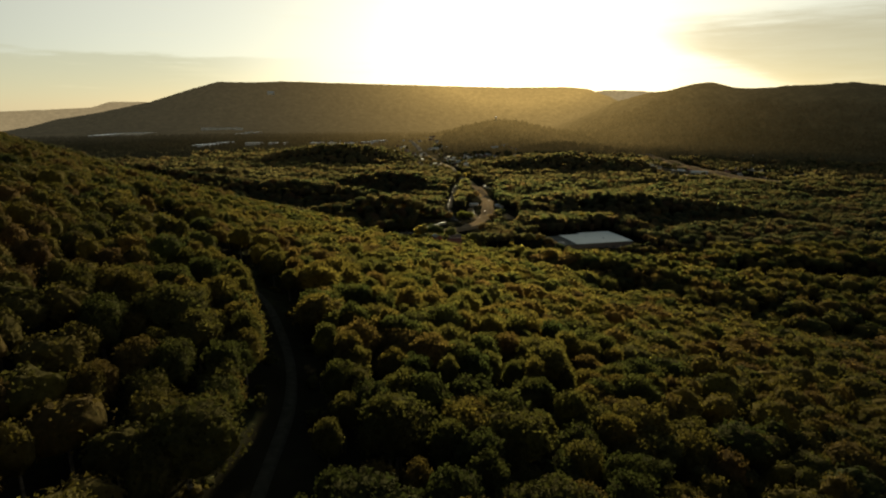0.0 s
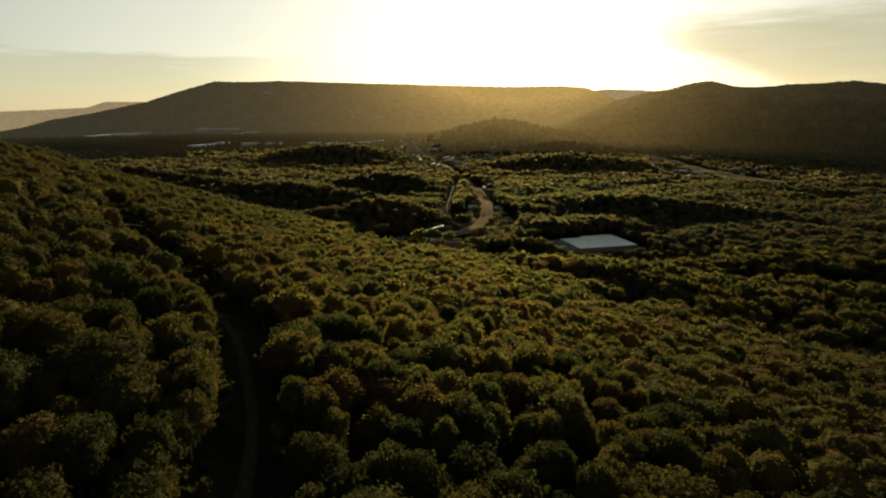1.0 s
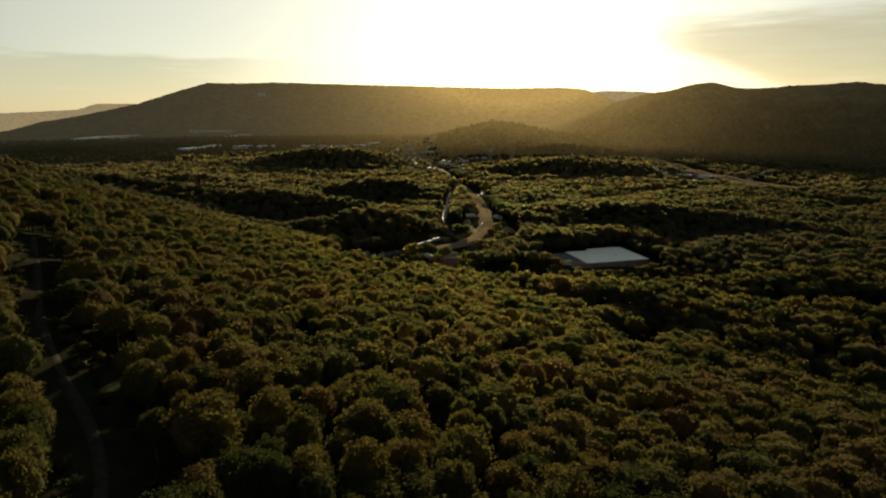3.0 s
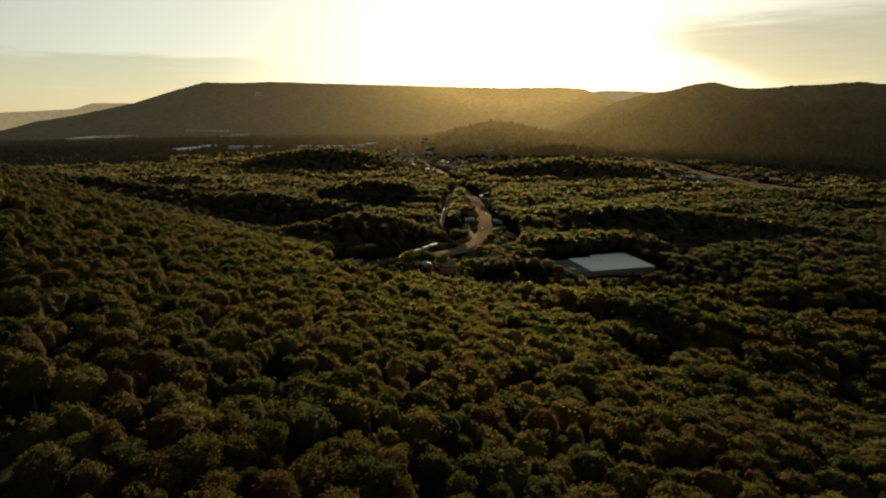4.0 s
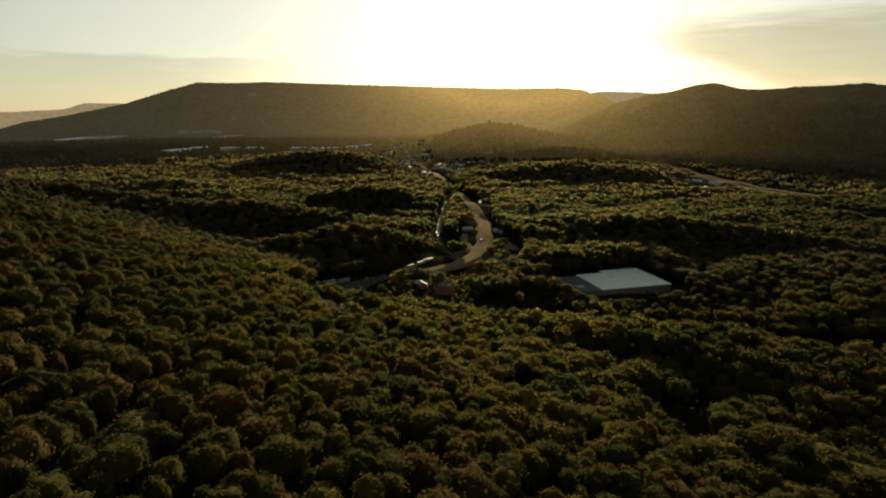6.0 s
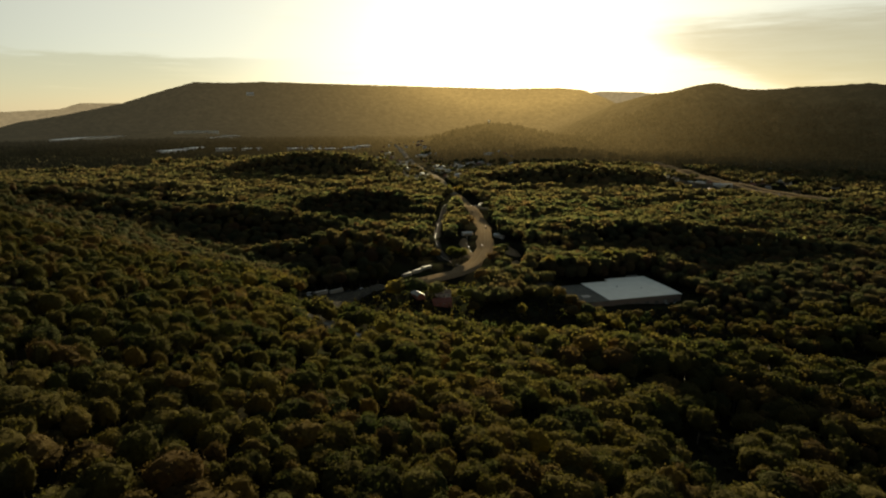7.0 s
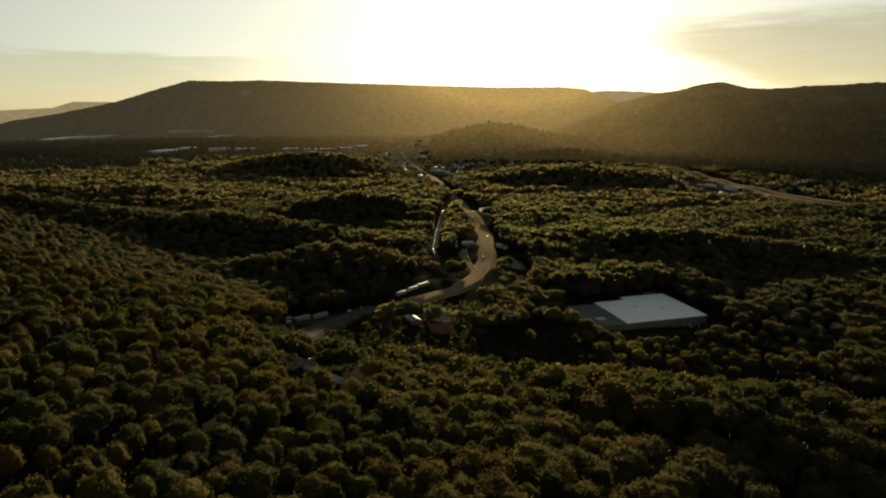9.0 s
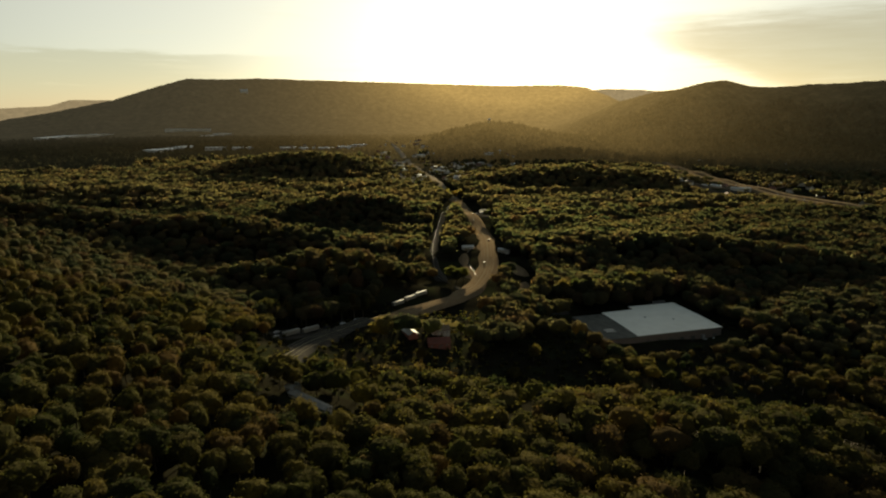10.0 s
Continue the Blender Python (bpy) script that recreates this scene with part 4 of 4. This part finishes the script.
def warehouse():
    top = thing("warehouse", pose(182, 741, 0.6, 0, 0, 14.0), "large low warehouse with a white flat roof and grey annex", "warehouse")
    H = 8.6
    boxed("wall", (-23, 52, -27, 27, -2, H), WALL_BRICK, top)
    boxed("rear_wing", (7, 52, 27, 35, -2, H - 0.3), WALL_BRICK, top)
    boxed("annex", (-52, -23, -27, 25, -2, H - 0.8), WALL_BRICK, top)
    # one low sheet with its ridge along the middle and a raised eastern bay
    bm = bmesh.new()
    grid = [[bm.verts.new((x, y, H + 0.05 + l + (0.35 if y == 0 else 0.0))) for y in (-27.4, 0, 27.4)] for x, l in ((-23.4, 0.0), (2, 0.15), (30, 0.3), (52.4, 0.1))]
    faces = [bm.faces.new((grid[i][k], grid[i + 1][k], grid[i + 1][k + 1], grid[i][k + 1])) for i in range(3) for k in range(2)]
    low = bmesh.ops.extrude_face_region(bm, geom=faces)
    bmesh.ops.translate(bm, vec=(0, 0, -0.5), verts=[v for v in low["geom"] if isinstance(v, bmesh.types.BMVert)])
    bmesh.ops.recalc_face_normals(bm, faces=bm.faces)
    roof = part("roof", bm, ROOF_WHITE, top, "weathered white membrane roof")
    boxed("roof", (7, 52.4, 27.4, 35.4, H - 0.3, H + 0.1), ROOF_WHITE, top, "white membrane roof of the rear wing")
    grey = boxed("roof", (-52.4, -23.4, -27.4, 25.4, H - 0.8, H - 0.35), ROOF_GREY, top, "dark grey gravel roof of the annex")
    boxed("roof_patch", (-42, -34, -14, -7, H - 0.35, H - 0.32), CONCRETE, grey, "pale repaired patch")
    for x, y in ((4, 6), (24, -4)):
        boxed("roof_vent", (x, x + 1.2, y, y + 1.2, H + 0.2, H + 1.2), STEEL, roof)
    for x in (-14, -4, 6, 16, 26, 36, 46):
        d = boxed("loading_door", (x - 2, x + 2, -27.15, -26.95, -0.6, 3.8), ROOF_GREY, top, "grey roller door")
        boxed("sill", (x - 2.2, x + 2.2, -27.5, -27.1, -0.9, -0.6), CONCRETE, d)
    for y in (-18, -6, 6, 18):
        boxed("window", (51.95, 52.12, y - 2, y + 2, 4.2, 5.8), GLASS, top)
    boxed("parapet", (-23.6, 52.6, -27.7, -27.4, H - 0.6, H + 0.12), STEEL, top, "thin metal roof edge")
    return top


def yard(name, cx, cy, rx, ry, turn, mat, label, z=None, lift=0.25):
    """A level paved or grassed surface with an uneven outline."""
    rng = np.random.default_rng(int(abs(cx * 7 + cy)))
    v, c, s = [], math.cos(radians(turn)), math.sin(radians(turn))
    for ring in (0.0, 0.5, 1.0, 1.12):
        for k in range(28):
            a = 6.2832 * k / 28
            q = (abs(math.cos(a)) ** 5 + abs(math.sin(a)) ** 5) ** -0.2 * (1 + 0.05 * rng.uniform(-1, 1))
            u, w = rx * ring * q * math.cos(a), ry * ring * q * math.sin(a)
            x, y = cx + u * c - w * s, cy + u * s + w * c
            v.append((x, y, (land_at(x, y) + lift if z is None else z) - (0 if ring < 1.1 else 2.0)))
    f = [(r * 28 + k, r * 28 + (k + 1) % 28, (r + 1) * 28 + (k + 1) % 28, (r + 1) * 28 + k) for r in range(3) for k in range(28)]
    return tagged(mesh_object(name, v, f, mat, None, "", True), label, "yard", kind="structure")


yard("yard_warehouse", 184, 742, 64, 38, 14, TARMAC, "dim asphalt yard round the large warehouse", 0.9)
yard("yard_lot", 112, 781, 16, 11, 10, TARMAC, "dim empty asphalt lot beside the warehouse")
yard("lawn", 14, 722, 17, 13, 20, GRASS, "dry mown grass plot between road and houses", None, 0.5)
yard("yard_roadside", -82, 671, 20, 9, 42, TARMAC, "roadside asphalt parking lot in the dusk", None, 0.5)
yard("yard_station", 91, 1225, 15, 46, -2, TARMAC, "asphalt forecourt beside the highway", None, 0.6)
yard("yard_shops", 600, 1525, 42, 80, 12, TARMAC, "large shop car park in the far valley", None, 0.6)
warehouse()


# ---- vehicles ----
def car(paint, label):
    top = thing("car", pose(0, 0, 0), label, "car", "cars parked and driving in the valley")
    bm = bmesh.new()
    side = ((-2.2, 0.35), (-2.2, 0.85), (-1.6, 0.98), (-1.05, 1.45), (0.55, 1.45), (1.15, 0.98), (2.05, 0.82), (2.2, 0.5), (2.2, 0.35))
    l = [bm.verts.new((x, -0.88 if z < 1.2 else -0.7, z)) for x, z in side]
    r = [bm.verts.new((x, 0.88 if z < 1.2 else 0.7, z)) for x, z in side]
    bm.faces.new(l)
    bm.faces.new(r[::-1])
    for i in range(len(side)):
        j = (i + 1) % len(side)
        bm.faces.new((l[i], r[i], r[j], l[j]))
    bmesh.ops.recalc_face_normals(bm, faces=bm.faces)
    part("body", bm, PAINTS[paint], top)
    for y in (-0.83, 0.79):
        boxed("side_window", (-0.95, 0.6, y, y + 0.05, 1.02, 1.36), GLASS, top)
    bm = bmesh.new()
    bmesh.ops.create_grid(bm, size=0.5, matrix=Matrix.LocRotScale((0.88, 0, 1.24), Euler((0, radians(52), 0)), (0.62, 1.4, 1)))
    part("windscreen", bm, GLASS, top)
    for x in (-1.35, 1.35):
        for y in (-0.82, 0.82):
            bm = bmesh.new()
            bmesh.ops.create_cone(bm, cap_ends=True, segments=10, radius1=0.34, radius2=0.34, depth=0.22, matrix=pose(x, y, 0.34, 90))
            wheel = part("wheel", bm, RUBBER, top)
            bm = bmesh.new()
            bmesh.ops.create_cone(bm, cap_ends=True, segments=8, radius1=0.2, radius2=0.2, depth=0.25, matrix=pose(x, y, 0.34, 90))
            part("rim", bm, STEEL, wheel)
    return top


def trailer():
    top = thing("trailer", pose(0, 0, 0), "long pale box trailer parked in the lot", "trailer", "box trailers in the lots")
    boxed("box", (-6, 6, -1.25, 1.25, 1.1, 3.9), TRAILER_SIDE, top, "", 0.05)
    boxed("chassis", (-5.8, 5.8, -0.5, 0.5, 0.8, 1.1), RUBBER, top)
    boxed("rear_door", (-6.04, -6.0, -1.15, 1.15, 1.2, 3.8), STEEL, top)
    for x in (-4.6, -3.4, 3.8):
        for y in (-1.05, 1.05):
            bm = bmesh.new()
            bmesh.ops.create_cone(bm, cap_ends=True, segments=10, radius1=0.5, radius2=0.5, depth=0.35, matrix=pose(x, y, 0.5, 90))
            part("wheel", bm, RUBBER, top)
    return top


CAR_LABELS = {"white": "white saloon car with dark windows on the asphalt", "dark": "dark saloon car on the asphalt", "silver": "silver saloon car on the asphalt", "red": "red saloon car on the asphalt"}
CARS = {}
for paint in PAINTS:
    CARS[paint] = car(paint, CAR_LABELS[paint])
PARKED = (("white", -79, 680, 40), ("silver", -94, 655, 40), ("dark", -66, 684, 35), ("white", -57, 700, 50), ("silver", -50, 719, 45), ("white", -47, 722, 40), ("dark", -60, 713, 42), ("red", -12, 697, 70),
          ("white", -20, 712, 45), ("silver", 187, 711, 20), ("white", 203, 714, 14), ("dark", 212, 717, 14), ("silver", 224, 720, 14), ("white", 231, 721, 14), ("white", 90, 1225, 80), ("dark", 86, 1212, 80),
          ("silver", 94, 1240, 80), ("white", 82, 1250, 70), ("red", 97, 1218, 80), ("white", 118, 783, 10), ("dark", 104, 779, 10), ("silver", -96, 664, 50))
used = set()
for paint, x, y, turn in PARKED:
    m = at(x, y, turn, 0.55) if not 170 < x < 240 else pose(x, y, 0.92, 0, 0, turn)
    if paint not in used:
        CARS[paint].matrix_world = m
        used.add(paint)
    else:
        copy_thing(CARS[paint], m)


def on_road(line, s, offset, flip=False):
    c, z, side = line
    k = int(s * (len(c) - 1))
    turn = math.degrees(math.atan2(side[k][0], -side[k][1])) + (180 if flip else 0)
    return pose(c[k][0] + side[k][0] * offset, c[k][1] + side[k][1] * offset, z[k] + 0.08, 0, 0, turn)


for paint, line, s, o, flip in (("dark", LINE_HIGHWAY, 0.545, -3.0, False), ("dark", LINE_HIGHWAY, 0.37, 3.0, True), ("dark", LINE_HIGHWAY, 0.69, 2.8, True), ("dark", LINE_HIGHWAY, 0.31, -3.0, False),
                                ("dark", LINE_TOWN, 0.1, 3, True), ("dark", LINE_TOWN, 0.16, -3, False), ("silver", LINE_TOWN, 0.22, 3, True), ("white", LINE_FAR, 0.7, 5, True), ("silver", LINE_FAR, 0.62, -5, False),
                                ("white", LINE_FAR, 0.5, 5, True)):
    copy_thing(CARS[paint], on_road(line, s, o, flip))
van = trailer()
van.matrix_world = at(-86, 663, 40, 0.55)
for x, y, turn, z in ((-75, 673, 42, None), (-20, 760, 46, None), (-10, 770, 46, None), (-1, 780, 44, None), (184, 722, 14, 0.9), (221, 727, 104, 0.9), (216, 800, 14, None)):
    copy_thing(van, at(x, y, turn, 0.5) if z is None else pose(x, y, z, 0, 0, turn))

# ---- houses by the road ----
house("metal_roofed_house", at(-7, 678, 118, 0.2), 12, 7, 2.8, 4.6, WALL_RED, ROOF_METAL, "low red house whose sheet-metal roof glints in the sun")
house("brick_house", at(14, 690, 15, 0.2), 13, 8, 3.2, 5.6, WALL_PALE, ROOF_TILE, "pale sided house with brown shingle roof among trees")
house("red_roofed_house", at(13, 668, 8, 0.2), 15, 9, 3.2, 5.8, WALL_RED, ROOF_RED, "small house under a faded red roof in shade")
house("long_shed", at(-49, 543, -40, 0.2), 27, 4, 2.5, 3.1, WALL_PALE, ROOF_SHED, "long low shed with a pale metal roof on the slope", "shed", "", 6, False)
house("shed_annex", at(-60, 558, -40, 0.2), 5, 6, 3.2, 4.2, WALL_PALE, ROOF_METAL, "small shed annex with a white metal roof", "shed", "", 2, False)
house("roadside_store", at(93, 1236, 86, 0.6), 26, 14, 4.4, 5.6, WALL_PALE, ROOF_GREY, "low pale roadside store with a grey roof beside the highway", "store", "", 5, False)
house("roadside_garage", at(92, 955, -20, 0.5), 13, 8, 3.4, 4.4, WALL_PALE, ROOF_METAL, "pale garage with a bright roof beside the highway", "garage", "", 2, False)
house("roadside_cabin", at(51, 976, 10, 0.5), 13, 7, 3.2, 4.4, WALL_PALE, ROOF_METAL, "small white-roofed cabin by the slip road", "cabin", "", 2, False)

# the far town: several kinds of house, then copies among the trees
TOWN_KINDS = [house("town_house", at(-20, 1705, 20, 0.3), 13, 9, 4.0, 6.8, WALL_PALE, ROOF_TILE, "pale town house with a brown roof among trees", "house", "houses of the far town", 2),
              house("town_house", at(40, 1690, -30, 0.3), 12, 9, 4.0, 7.0, WALL_BRICK, ROOF_RED, "brick town house with a red roof among trees", "house", "houses of the far town", 2),
              house("town_store", at(-70, 1900, 75, 0.3), 30, 16, 5.0, 6.4, WALL_PALE, ROOF_METAL, "low town store with a pale metal roof", "store", "stores of the far town", 4, False)]
rng = np.random.default_rng(77)
for cx, cy, rx, ry, count in ((10, 1720, 110, 90, 32), (-90, 2050, 130, 230, 34), (150, 1960, 150, 120, 34), (610, 1520, 60, 90, 14), (820, 1500, 90, 150, 22), (930, 1950, 160, 220, 18), (260, 2200, 120, 60, 16), (-100, 2450, 120, 300, 34), (-430, 2600, 170, 80, 20)):
    for _ in range(count):
        x, y = cx + rx * rng.uniform(-1, 1), cy + ry * rng.uniform(-1, 1)
        xs, ys = np.array([x]), np.array([y])
        if math.hypot(x, y) > 2950:
            continue
        if min(distance_to(LINE_TOWN, xs, ys)[0], distance_to(LINE_FAR, xs, ys)[0], distance_to(LINE_HIGHWAY, xs, ys)[0]) < 22:
            continue
        copy_thing(TOWN_KINDS[int(rng.choice(3, p=(0.42, 0.28, 0.30)))], at(x, y, rng.uniform(0, 180), 0.5))


def works(x, y, long, wide, high, turn, label):
    """A long flat-roofed works hall."""
    top = thing("factory_hall", at(x, y, turn), label, "factory hall", "factory halls of the far valley")
    boxed("wall", (-long / 2, long / 2, -wide / 2, wide / 2, -6, high), WALL_PALE, top)
    boxed("roof", (-long / 2 - 0.5, long / 2 + 0.5, -wide / 2 - 0.5, wide / 2 + 0.5, high, high + 0.6), ROOF_GLARE, top)
    for k in range(6):
        u = (k + 0.5) / 6 * long - long / 2
        boxed("door", (u - 3, u + 3, -wide / 2 - 0.1, -wide / 2 + 0.05, 0, 5), WALL_BRICK, top)


for x, y, long, wide, high, turn in HALLS:
    works(x, y, long, wide, high, turn, "long pale factory hall with a bright metal roof")


def mast():
    top = thing("water_tower", at(224, 2562, 0), "pale water tower standing on a wooded hilltop", "water tower")
    bm = bmesh.new()
    bmesh.ops.create_uvsphere(bm, u_segments=16, v_segments=10, radius=4.5, matrix=Matrix.LocRotScale((0, 0, 27), None, (1.2, 1.2, 0.95)))
    part("tank", bm, ROOF_GLARE, top)
    for a in range(6):
        bm = bmesh.new()
        bmesh.ops.create_cone(bm, cap_ends=True, segments=6, radius1=0.4, radius2=0.4, depth=28, matrix=pose(3 * math.cos(a * 1.047), 3 * math.sin(a * 1.047), 11))
        part("leg", bm, STEEL, top)


mast()
house("mountain_house", at(-1150, 4080, 10, 1.0), 44, 26, 12, 20, WALL_PALE, ROOF_METAL, "large pale house high on the mountain slope", "house")


# ---- roadside rails ----
def guardrail(points, label, lift=0.9):
    line = course(points, 4.0, lift)
    c, z, s = line
    top = thing("guardrail", pose(0, 0, 0), label, "guardrail", "guardrails of the valley roads")
    ribbon("rail", line, ((-0.06, 0.45), (-0.1, 0.6), (-0.03, 0.68), (-0.1, 0.76), (-0.06, 0.92), (0.02, 0.92), (0.02, 0.45), (-0.06, 0.45)), STEEL, top)
    post = None
    for (x, y), h in zip(c, z):
        if post is None:
            post = boxed("post", (-0.07, 0.07, -0.07, 0.07, -0.6, 0.85), STEEL, top)
            post.location = (x, y, h)
        else:
            q = post.copy()
            scene.collection.objects.link(q)
            q.location = (x, y, h)


def beside(line, offset):
    c, _, s = line
    return [tuple(p) for p in (c + s * offset)[::6]]


guardrail(beside(LINE_RAMP, -3.2), "curved galvanised guardrail along the slip road")
guardrail(beside(LINE_SIDE, 2.3), "galvanised guardrail along the narrow side road")
